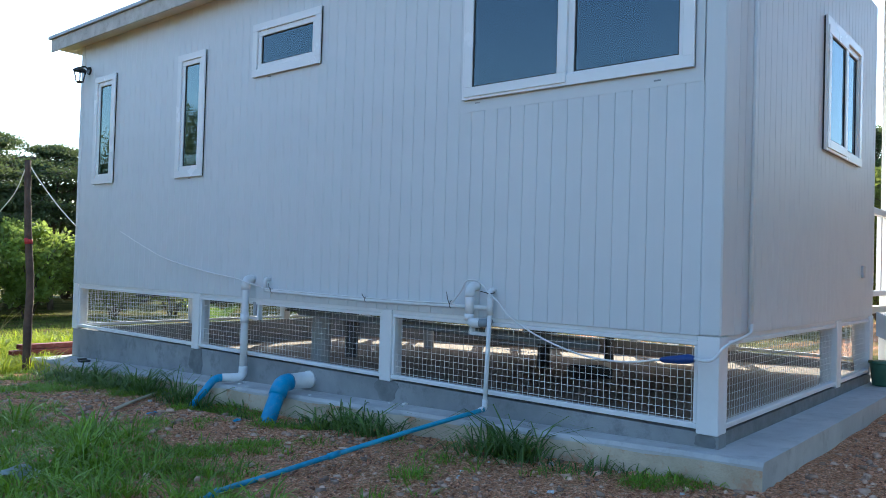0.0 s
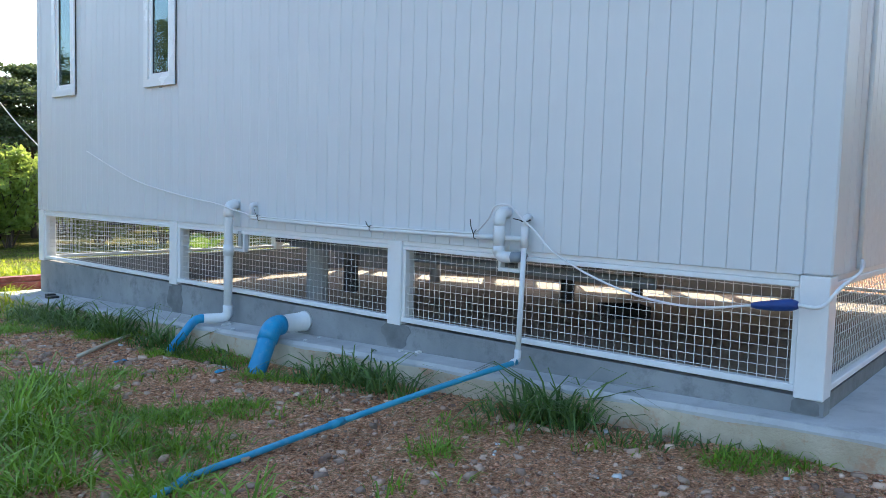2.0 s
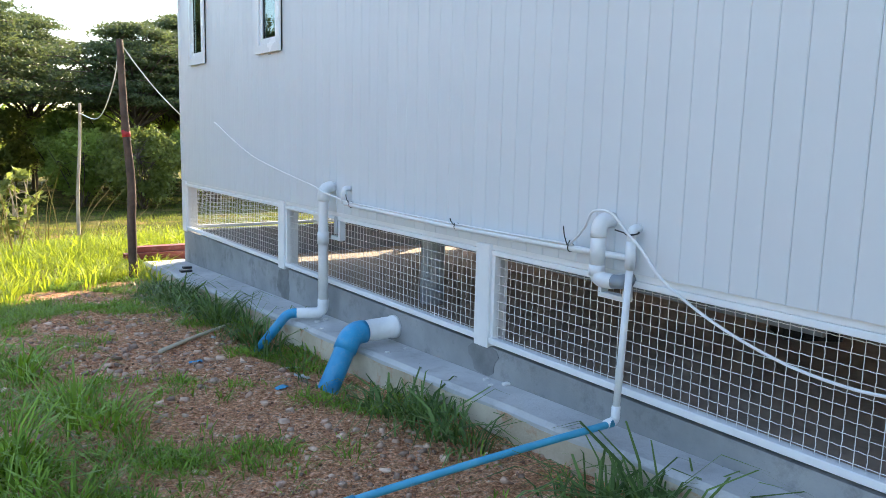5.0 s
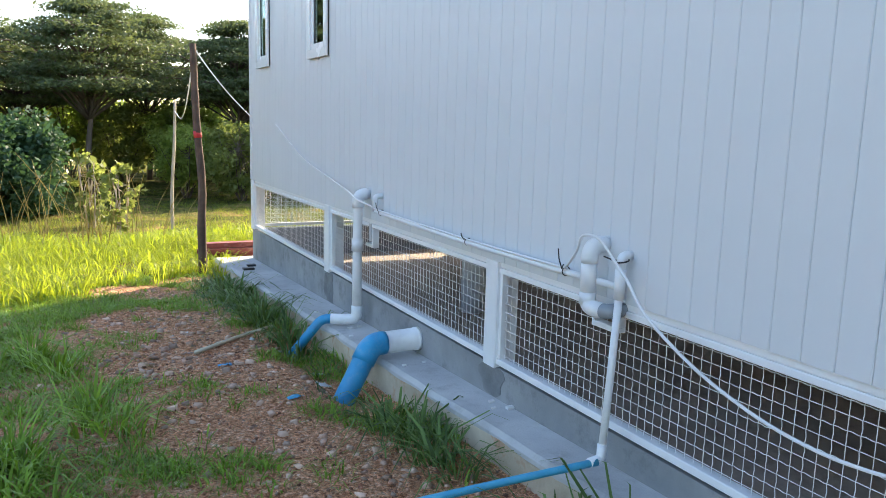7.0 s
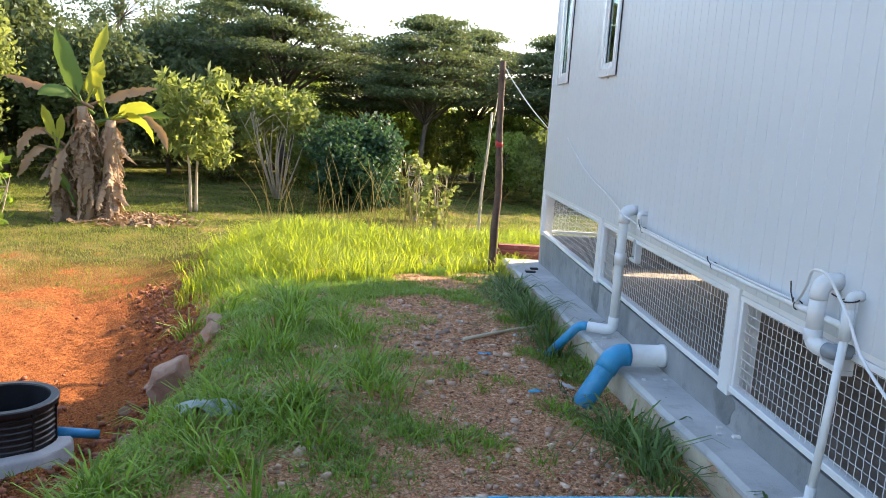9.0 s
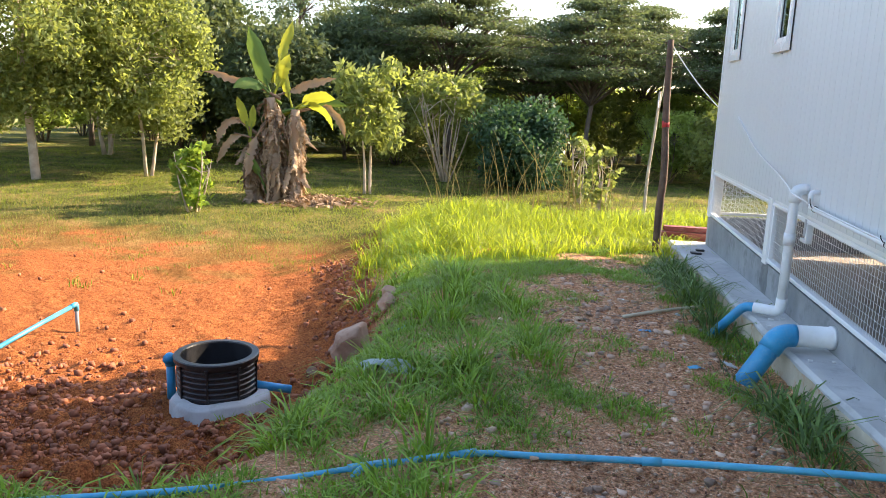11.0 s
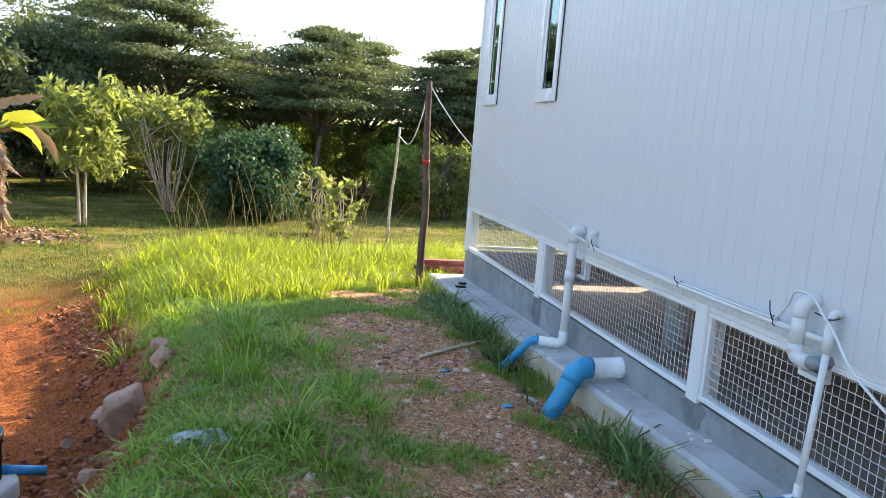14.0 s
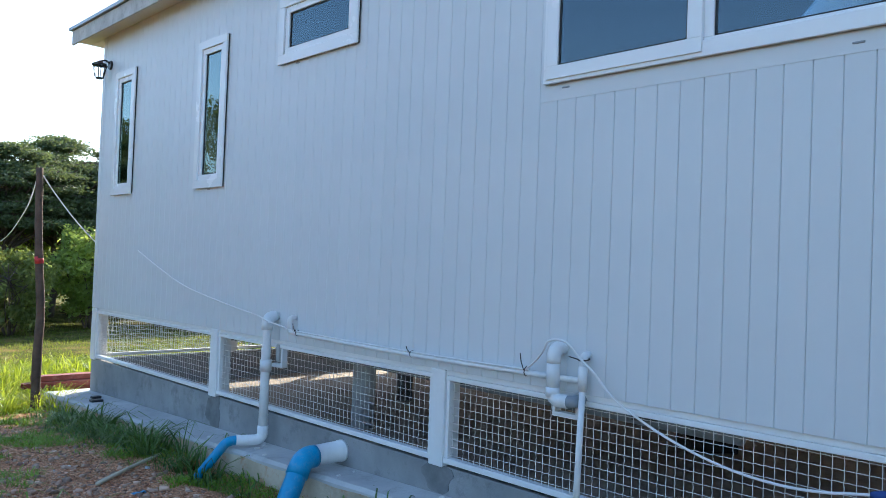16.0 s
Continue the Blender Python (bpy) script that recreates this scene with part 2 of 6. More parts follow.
M_BANANA_PALE = foliage("yellowing_banana_leaf", (0.16, 0.21, 0.035), (0.34, 0.34, 0.06), (0.42, 0.44, 0.04), 0.42, 0.55)
M_GRASS = foliage("grass_blade", (0.012, 0.034, 0.005), (0.29, 0.45, 0.060), (0.34, 0.54, 0.035), 0.28, 0.4)
M_TUFT = foliage("dark_tuft_blade", (0.014, 0.036, 0.012), (0.18, 0.28, 0.085), (0.18, 0.30, 0.05), 0.26, 0.4)
M_GRASS_SUN = foliage("tall_grass_blade", (0.022, 0.052, 0.006), (0.22, 0.29, 0.038), (0.54, 0.62, 0.035), 0.48, 0.4)
# darker than the tall grass: partial tree shade is put into the blades
M_LAWN = foliage("shaded_lawn_blade", (0.024, 0.048, 0.010), (0.16, 0.205, 0.042), (0.36, 0.42, 0.04), 0.42, 0.45)
M_GRASS_DRY = foliage("dry_grass_blade", (0.14, 0.125, 0.045), (0.30, 0.25, 0.11), (0.40, 0.33, 0.09), 0.4, 0.8)
M_ROOF = surface("grey_roof_sheet", (0.30, 0.31, 0.33), (0.38, 0.39, 0.41), 2, 0.4, 0.4, 0.05)
M_SOFFIT = surface("cream_soffit", (0.62, 0.55, 0.45), (0.70, 0.63, 0.53), 2, 0.6)
M_ROOM = surface("room_plaster", (0.72, 0.71, 0.68), (0.80, 0.79, 0.76), 2, 0.8)
M_ROOM_FLOOR = surface("room_floor", (0.30, 0.24, 0.18), (0.36, 0.30, 0.23), 2, 0.5)
M_FASCIA = surface("weathered_board", (0.42, 0.40, 0.37), (0.60, 0.58, 0.55), 5, 0.75, 0, 0.3, 40, (0.25, 0.22, 0.19), 0.6)
M_BLIND = surface("beige_blind", (0.46, 0.39, 0.32), (0.52, 0.45, 0.37), 3, 0.8)
M_GREEN = surface("green_plastic", (0.04, 0.11, 0.075), (0.07, 0.17, 0.11), 8, 0.5)
M_CRUMB = surface("earth_crumb", (0.26, 0.105, 0.058), (0.57, 0.305, 0.185), 12, 0.97, 0, 0.3, 60, None, 0, 0, 0.6)
M_CLEAR = glass_mat("clear_lamp_glass", (0.93, 0.94, 0.95), (1, 1, 1), 1.45)
M_BAG = surface("pale_plastic_sheet", (0.25, 0.30, 0.29), (0.46, 0.52, 0.51), 9, 0.35, 0, 0.4)
M_GROUND = ground_mat()


# ---- mesh helpers ----
def part(name, bm, material, parent=None, label="", smooth=False):
    """One bmesh in world places as ONE mesh object under its thing or part."""
    me = bpy.data.meshes.new(name)
    bm.to_mesh(me)
    bm.free()
    return attach(name, me, material, parent, label, smooth)


def attach(name, me, material, parent=None, label="", smooth=False):
    me.materials.append(material)
    if smooth:
        me.polygons.foreach_set("use_smooth", [True] * len(me.polygons))
    ob = new(name, me)
    if parent is not None:
        ob.parent = parent
        at = Vector((0, 0, 0))
        p = parent
        while p is not None:
            at += p.location
            p = p.parent
        ob.matrix_parent_inverse = Matrix.Translation(-at)
    if label:
        ob["label"] = label
    return ob


def thing(name, at, label, category, group="", kind=""):
    ob = new(name)
    ob.empty_display_size = 0.1
    ob.location = at
    return tagged(ob, label, category, group, kind)


def box(bm, x0, x1, y0, y1, z0, z1, bevel=0.0, m=None):
    r = bmesh.ops.create_cube(bm, size=1.0)
    vs = r["verts"]
    for v in vs:
        v.co = Vector(((x0 + x1) / 2 + v.co.x * (x1 - x0), (y0 + y1) / 2 + v.co.y * (y1 - y0), (z0 + z1) / 2 + v.co.z * (z1 - z0)))
    if bevel:
        es = list({e for v in vs for e in v.link_edges})
        r2 = bmesh.ops.bevel(bm, geom=es, offset=bevel, segments=1, affect="EDGES")
        vs = list({v for f in r2["faces"] for v in f.verts} | {v for v in vs if v.is_valid})
    if m is not None:
        for v in vs:
            v.co = m @ v.co
    return bm


def one_box(*a, **k):
    return box(bmesh.new(), *a, **k)


def smooth_path(pts, n=6):
    """Points of a Catmull-Rom line through the given ones."""
    pts = [Vector(p) for p in pts]
    ext = [pts[0] * 2 - pts[1]] + pts + [pts[-1] * 2 - pts[-2]]
    out = []
    for i in range(1, len(ext) - 2):
        a, b, c, d = ext[i - 1:i + 3]
        for k in range(n):
            t = k / n
            out.append(0.5 * (2 * b + (c - a) * t + (2 * a - 5 * b + 4 * c - d) * t * t + (3 * b - a - 3 * c + d) * t ** 3))
    out.append(pts[-1])
    return out


def tube(bm, pts, radius, sides=12, closed_ends=True):
    """A tube along points; radius may be a list."""
    pts = [Vector(p) for p in pts]
    rad = radius if isinstance(radius, (list, tuple)) else [radius] * len(pts)
    rings, up = [], None
    for i, p in enumerate(pts):
        d = (pts[min(i + 1, len(pts) - 1)] - pts[max(i - 1, 0)]).normalized()
        if up is None:
            up = Vector((0, 0, 1)) if abs(d.z) < 0.9 else Vector((0, 1, 0))
        side = d.cross(up).normalized()
        up = side.cross(d).normalized()
        rings.append([bm.verts.new(p + rad[i] * (math.cos(a) * side + math.sin(a) * up)) for a in (2 * math.pi * k / sides for k in range(sides))])
    for a, b in zip(rings, rings[1:]):
        for k in range(sides):
            bm.faces.new((a[k], a[(k + 1) % sides], b[(k + 1) % sides], b[k]))
    if closed_ends:
        bm.faces.new(rings[0][::-1])
        bm.faces.new(rings[-1])
    return bm


def elbow(a, corner, b, r=0.05, n=6):
    """A path a - rounded corner - b."""
    a, c, b = Vector(a), Vector(corner), Vector(b)
    p, q = c + (a - c).normalized() * r, c + (b - c).normalized() * r
    return [a] + [(1 - t) ** 2 * p + 2 * t * (1 - t) * c + t * t * q for t in (k / n for k in range(n + 1))] + [b]


def np_mesh(name, verts, quads=None, tris=None):
    me = bpy.data.meshes.new(name)
    loops, starts, n = [], [], 0
    for f, k in ((quads, 4), (tris, 3)):
        if f is not None and len(f):
            f = np.asarray(f, dtype=np.int32)
            loops.append(f.ravel())
            starts.append(n + np.arange(len(f), dtype=np.int32) * k)
            n += f.size
    loops, starts = np.concatenate(loops), np.concatenate(starts)
    me.vertices.add(len(verts))
    me.vertices.foreach_set("co", np.asarray(verts, dtype=np.float32).ravel())
    me.loops.add(len(loops))
    me.loops.foreach_set("vertex_index", loops)
    me.polygons.add(len(starts))
    me.polygons.foreach_set("loop_start", starts)
    me.update(calc_edges=True)
    me.validate()
    return me


def slab_z(y):
    return 0.275 - 0.034 * y


def slab_front(y):
    return -0.13 - 0.030 * (y + 0.2)


# ---- the lie of the land ----
def sstep(v, a, b):
    t = np.clip((v - a) / (b - a), 0, 1)
    return t * t * (3 - 2 * t)


def lumps(x, y, f, seed=0.0):
    """Cheap smooth unevenness in -1..1 from crossed waves."""
    return (np.sin(x * f * 1.0 + 1.7 * np.sin(y * f * 0.7 + seed) + seed) * np.cos(y * f * 1.13 + 1.3 * np.sin(x * f * 0.83 + 2 * seed)) +
            0.5 * np.sin(x * f * 2.3 + seed * 3 + np.sin(y * f * 1.9)) * np.cos(y * f * 2.1 - seed)) / 1.5


def bank_edge(y):
    return np.interp(y, [0, 2, 3.5, 5, 7, 9, 11], [-2.75, -2.5, -2.45, -2.75, -3.4, -3.6, -3.2])


def pit(x, y):
    """0 on the raised strip by the house, 1 down on the dug ground and the garden."""
    slack = sstep(y, 4.2, 6.2)
    left = sstep(bank_edge(y) - x, -0.10 - 1.0 * slack, 0.80 + 0.8 * slack) * sstep(y + 0.25 * (x + 3), 0.7, 1.9)
    back = sstep(y, 8.6, 11.5)
    return np.maximum(left, back)


def land(x, y):
    x, y = np.asarray(x, float), np.asarray(y, float)
    top = 0.14 - 0.031 * np.clip(y, -0.3, 8)
    p = pit(x, y)
    z = top * (1 - p) + p * (-0.68 + 0.10 * sstep(y, 5, 10))
    soil = dug(x, y)
    near = 1 - sstep(np.hypot(x + 3, y - 3), 9, 16)
    z = z + near * 0.012 * lumps(x, y, 3.1, 0.4) + near * soil * (0.5 + 0.9 * np.exp(-((y - 2.4) / 1.3) ** 2)) * (0.034 * lumps(x, y, 5.3, 1.1) + 0.020 * lumps(x + 0.3 * y, y, 13.0, 2.3) + 0.012 * lumps(x, y - 0.4 * x, 27.0, 4.3))
    z = z + near * (0.005 * lumps(x + 0.5 * y, y, 19.0, 0.9) + 0.003 * lumps(x, y - 0.6 * x, 37.0, 2.9))
    rim = np.exp(-((bank_edge(y) - x - 0.15) / 0.25) ** 2) * sstep(y, 1.0, 2.0) * (1 - sstep(y, 5.5, 8))
    z = z + rim * (0.05 * lumps(x, y, 4.2, 5.0) + 0.03)
    trench = np.exp(-((x - slab_front(y) + 0.16) / 0.16) ** 2) * sstep(y, 2.2, 2.7) * (1 - sstep(y, 3.9, 4.6))
    z = z - 0.075 * trench
    return z + (1 - near) * 0.06 * lumps(x, y, 0.35, 1.0)


def dug(x, y):
    """Where the ground was dug bare: 1 on open soil, ragged towards the garden."""
    a = sstep(bank_edge(y) - x, 0.0, 0.45) * sstep(y + 0.3 * lumps(x, y, 1.3, 3), 0.6, 1.4)
    b = 1 - sstep(y + 0.7 * lumps(x, y, 0.9, 1) + 0.45 * lumps(x, y, 3.7, 5) + 0.25 * lumps(x, y, 9.1, 2) + 0.10 * (x + 5), 5.6, 9.2)
    c = 1 - sstep(-x, 8.5, 12.0)
    return np.clip(a * b * c, 0, 1)


def red_cover(x, y):
    """How red the earth is, also under the thin grass round the dug ground."""
    a = sstep(bank_edge(y) - x, 0.0, 0.45) * sstep(y + 0.3 * lumps(x, y, 1.3, 3), 0.6, 1.4)
    return np.clip(a * (1 - sstep(y + 0.6 * lumps(x, y, 0.8, 4), 8.5, 12.5)) * (1 - sstep(-x, 9.5, 13.0)), 0, 1)


def turf_cover(x, y):
    """How grassy the ground is."""
    path = np.exp(-((x + 1.25) / 0.85) ** 2) * (1 - sstep(y, 4.3, 5.8))
    spot = np.exp(-((x + 0.95) / 0.55) ** 2 - ((y - 6.5) / 0.45) ** 2)
    near_wall = sstep(x, -0.75, -0.35) * (1 - sstep(y, 7, 7.5))
    g = 0.98 - 0.70 * path - 0.3 * near_wall - 0.42 * spot + 0.85 * lumps(x, y, 2.9, 0.7) + 0.35 * lumps(x, y, 9.0, 2.7)
    g = g + 0.6 * pit(x, y) * sstep(y, 5.7, 7.2) - 0.55 * np.exp(-((x + 0.85) / 0.28) ** 2) * (1 - sstep(y, 5.0, 6.0)) - 0.9 * sstep(-y, -0.3, 0.4) * sstep(x, -1.6, -0.4) * (1 - sstep(-y + 0.5 * lumps(x, y, 1.1, 2), 2.2, 3.6)) * (1 - sstep(x, 5.5, 7.0))
    return np.clip(g - 1.25 * dug(x, y), 0, 1)


def axis(fine0, fine1, step, far):
    a = list(np.arange(fine0, fine1 + 1e-6, step))
    s, v, up = step, fine1, []
    while v < far:
        s *= 1.13
        v += s
        up.append(v)
    s, v, down = step, fine0, []
    while v > -far:
        s *= 1.13
        v -= s
        down.append(v)
    return np.array(down[::-1] + a + up)


gx, gy = axis(-7.0, 0.1, 0.027, 900), axis(-0.4, 7.6, 0.029, 900)
GX, GY = np.meshgrid(gx, gy, indexing="ij")
GZ = land(GX, GY)
lump = dug(GX, GY) * (0.25 + np.exp(-((GY - 2.3) / 1.3) ** 2) + 0.8 * np.exp(-((bank_edge(GY) - GX - 0.35) / 0.4) ** 2))
stony = (1 - turf_cover(GX, GY)) * (GX > -3.5) * (GX < 0.1) * (GY > -1.5) * (GY < 7)
for i, j in np.argwhere((lump > 0.05) | (stony > 0.3)):
    v = Vector((GX[i, j], GY[i, j], 0.0))
    if lump[i, j] > 0.05:
        GZ[i, j] += min(lump[i, j], 1.2) * (0.085 * (noise.turbulence(v * 4.5, 4, True) - 0.45))
    else:
        GZ[i, j] += stony[i, j] * 0.022 * (noise.turbulence(v * 9.0, 4, True) - 0.4)
under = (GX > 0.1) & (GX < 4.2) & (GY > 0.1) & (GY < 7.0)
GZ = np.where(under, -0.12, GZ)
nx, ny = GX.shape
idx = np.arange(nx * ny).reshape(nx, ny)
quads = np.stack([idx[:-1, :-1], idx[1:, :-1], idx[1:, 1:], idx[:-1, 1:]], -1).reshape(-1, 4)
gme = np_mesh("ground", np.stack([GX, GY, GZ], -1).reshape(-1, 3), quads)
cover = np.ones((nx * ny, 4), np.float32)
# turf again away from the building site, to the south and behind the house
yard = np.maximum(sstep(GX, 5.5, 7.0), (1 - sstep(GY, -0.5, 1.0)) * np.maximum(sstep(-GX, 3.6, 5.2), sstep(-GY, 2.6, 4.2)))
cover[:, 0], cover[:, 1], cover[:, 2] = red_cover(GX, GY).ravel(), (turf_cover(GX, GY) * (0.5 + 0.5 * np.maximum(yard, np.maximum(sstep(GY + 0.6 * lumps(GX, GY, 2.3, 6), 7.5, 11.5), sstep(GY, 5.5, 7.0) * sstep(GX, -3.2, -2.6))))).ravel(), 0
col = gme.color_attributes.new("cover", "FLOAT_COLOR", "POINT")
col.data.foreach_set("color", cover.ravel())
ground = attach("ground", gme, M_GROUND, smooth=True)
tagged(ground, "bare stony earth and red soil giving way to grass", "ground", kind="structure")

# ---- foundation ----
L, W, ZB, ZW, EAVE = 7.1, 3.5, 0.35, 0.830, 3.46


bm = bmesh.new()
ys = np.linspace(-0.26, 7.25, 40)
rows = []
for y in ys:
    w = 0.006 * math.sin(y * 7.1) + 0.004 * math.sin(y * 17)
    xf = slab_front(y) + w
    zt = slab_z(y)
    rows.append([bm.verts.new(p) for p in ((xf - 0.012, y, -0.25), (xf - 0.006, y, zt - 0.02), (xf + 0.014, y, zt - 0.001), (5.2, y, zt - 0.01), (5.2, y, -0.25))])
for a, b in zip(rows, rows[1:]):
    for k in range(4):
        bm.faces.new((a[k], b[k], b[k + 1], a[k + 1]))
bm.faces.new(rows[0])
bm.faces.new(rows[-1][::-1])
slab = part("pavement", bm, M_SLAB)
tagged(slab, "pale rough concrete apron slab round the house footing", "concrete slab", kind="structure")
# stained front face of the slab
bm = bmesh.new()
rows = []
for y in ys:
    xf = slab_front(y) + 0.006 * math.sin(y * 7.1) + 0.004 * math.sin(y * 17)
    rows.append([bm.verts.new(p) for p in ((xf - 0.017, y, -0.2), (xf - 0.011, y, slab_z(y) - 0.026 - 0.012 * math.sin(y * 5) ** 2), (xf + 0.02, y, slab_z(y) - 0.05), (xf + 0.02, y, -0.2))])
for a, b in zip(rows, rows[1:]):
    for k in range(3):
        bm.faces.new((a[k], b[k], b[k + 1], a[k + 1]))
edge = part("slab_face", bm, M_SLAB_EDGE, slab, "earth-stained concrete edge")

kerb = thing("foundation", (2, 3.5, 0.1), "smooth grey rendered kerb wall carrying the raised house", "foundation", kind="structure")


def kerb_run(name, a, b, thick, material):
    """A run of kerb from a to b, its top level, its foot on the slab."""
    bm = bmesh.new()
    a, b = Vector((*a, 0)), Vector((*b, 0))
    d = (b - a).normalized()
    n = Vector((d.y, -d.x, 0)) * thick
    rows = []
    for k in range(9):
        p = a.lerp(b, k / 8)
        q = p - n
        rows.append([bm.verts.new(v) for v in ((p.x, p.y, slab_z(p.y) - 0.05), (p.x, p.y, ZB - 0.006), (q.x, q.y, ZB - 0.006), (q.x, q.y, slab_z(q.y) - 0.05))])
    for r, s in zip(rows, rows[1:]):
        for k in range(4):
            bm.faces.new((r[k], r[(k + 1) % 4], s[(k + 1) % 4], s[k]))
    bm.faces.new(rows[0][::-1])
    bm.faces.new(rows[-1])
    return part(name, bm, material, kerb)


kerb_run("kerb", (0.012, L), (0.012, 0.0), 0.10, M_KERB)
# end run in the dark damp tone, which also carries that side's shade
kerb_run("kerb", (0.112, 0.012), (W, 0.012), 0.10, M_DAMP_SHADE)
kerb_run("kerb", (4.3, 0.2), (4.3, L - 0.1), 0.10, M_KERB)
kerb_run("kerb", (4.3, L - 0.012), (0.112, L - 0.012), 0.10, M_KERB)


def damp(y0, y1, seed):
    """A thin ragged smear of fresh render under a post."""
    bm = bmesh.new()
    n, ring = 22, []
    cy, cz = (y0 + y1) / 2, (slab_z(y0) + ZB) / 2
    for k in range(n):
        a = 2 * math.pi * k / n
        w = 1 + 0.16 * math.sin(3 * a + seed) + 0.10 * math.sin(7 * a + 2 * seed)
        ring.append((cy + 0.5 * (y1 - y0) * w * math.cos(a), min(max(cz + 0.62 * (ZB - slab_z(y0)) * w * math.sin(a), slab_z(y0) + 0.001), ZB - 0.008)))
    fr = [bm.verts.new((0.0095, y, z)) for y, z in ring]
    bk = [bm.verts.new((0.014, y, z)) for y, z in ring]
    bm.faces.new(fr)
    for k in range(n):
        bm.faces.new((fr[k], bk[k], bk[(k + 1) % n], fr[(k + 1) % n]))
    bmesh.ops.recalc_face_normals(bm, faces=bm.faces)
    part("damp_patch", bm, M_DAMP_SHADE, kerb, "dark damp smear of fresh render")


damp(2.19, 2.40, 0.4)
damp(4.55, 4.76, 1.9)
damp(0.015, 0.12, 3.1)

bm = bmesh.new()
rows = []
for y in np.linspace(0.08, L - 0.1, 12):
    rows.append([bm.verts.new((x, y, slab_z(y) + 0.012 + 0.004 * math.sin(3 * x + 2 * y))) for x in np.linspace(0.1, 4.2, 12)])
for a, b in zip(rows, rows[1:]):
    for k in range(11):
        bm.faces.new((a[k], a[k + 1], b[k + 1], b[k]))
under_floor = part("floor", bm, M_FLOOR)
tagged(under_floor, "dusty brown concrete floor in the crawl space", "floor", kind="structure")

# ---- house ----
house = thing("house", (1.75, 3.55, ZB), "small white-boarded house raised on short posts", "house")
WINDOWS = [(6.285, 6.730, 1.890, 3.030), (4.635, 5.080, 1.875, 3.010), (3.075, 3.930, 2.650, 3.090), (0.155, 1.672, 2.195, 3.090)]
SIDE_WIN = (1.80, 2.85, 2.005, 2.925)


def spans(lo, hi, holes):
    """Pieces of lo..hi that stay outside the holes."""
    out, at = [], lo
    for a, b in sorted(holes):
        if a > at:
            out.append((at, a))
        at = max(at, b)
    if at < hi:
        out.append((at, hi))
    return out


def wall_core(name, along, lo, hi, z0, z1, holes, at, thick):
    """The wall behind the boards, one object, with the openings through it."""
    bm = bmesh.new()
    cuts = sorted({lo, hi} | {h[0] for h in holes} | {h[1] for h in holes})
    for a, b in zip(cuts, cuts[1:]):
        over = [(h[2], h[3]) for h in holes if h[0] <= (a + b) / 2 <= h[1]]
        for c, d in spans(z0, z1, over):
            if along == "y":
                box(bm, at, at + thick, a, b, c, d)
            else:
                box(bm, a, b, at, at + thick, c, d)
    return part(name, bm, M_WHITE, house)


inset = [(a + 0.03, b - 0.03, c + 0.03, d - 0.03) for a, b, c, d in WINDOWS]
wall_core("wall", "y", 0.1, L - 0.02, ZW + 0.01, EAVE, inset, 0.016, 0.10)
sw = (SIDE_WIN[0] + 0.03, SIDE_WIN[1] - 0.03, SIDE_WIN[2] + 0.03, SIDE_WIN[3] - 0.03)
wall_core("wall", "x", 0.02, W, ZW + 0.01, EAVE, [sw], 0.016, 0.084)
wall_core("wall", "x", 0.12, W, ZW + 0.01, EAVE, [(0.22, 1.9, 1.7, 3.2)], L - 0.12, 0.10)
wall_core("wall", "y", 0.12, L - 0.12, ZW + 0.01, EAVE, [(2.0, 3.4, 1.9, 3.0), (4.6, 5.8, 1.9, 3.0)], W - 0.10, 0.10)
part("floor_deck", one_box(0.117, W - 0.1, 0.11, L - 0.13, ZW + 0.015, ZW + 0.14), M_ROOM_FLOOR, house)
part("room_ceiling", one_box(0.117, W - 0.1, 0.11, L - 0.13, EAVE - 0.12, EAVE - 0.02), M_ROOM, house)
part("partition", one_box(0.118, W - 0.1, 2.5, 2.6, ZW + 0.14, EAVE - 0.12), M_ROOM, house)
part("partition", one_box(0.118, W - 0.1, 4.25, 4.35, ZW + 0.14, EAVE - 0.12), M_ROOM, house)
part("cross_beam", one_box(0.9, 1.05, 0.12, 2.5, EAVE - 0.34, EAVE - 0.12, 0.004), M_ROOM, house)


def board_mesh(width, height, depth):
    """A vertical board, chamfered along its long edges; origin at its lower middle."""
    bm = bmesh.new()
    h, c = width / 2, 0.0030
    prof = [(-h, depth), (-h, c), (-h + c, 0), (h - c, 0), (h, c), (h, depth)]
    lo = [bm.verts.new((d, y, 0)) for y, d in prof]
    hi = [bm.verts.new((d, y, height)) for y, d in prof]
    for k in range(6):
        bm.faces.new((lo[k], lo[(k + 1) % 6], hi[(k + 1) % 6], hi[k]))
    bm.faces.new(lo[::-1])
    bm.faces.new(hi)
    bmesh.ops.recalc_face_normals(bm, faces=bm.faces)
    me = bpy.data.meshes.new("plank")
    bm.to_mesh(me)
    bm.free()
    me.materials.append(M_SIDING)
    return me


BOARDS = {}


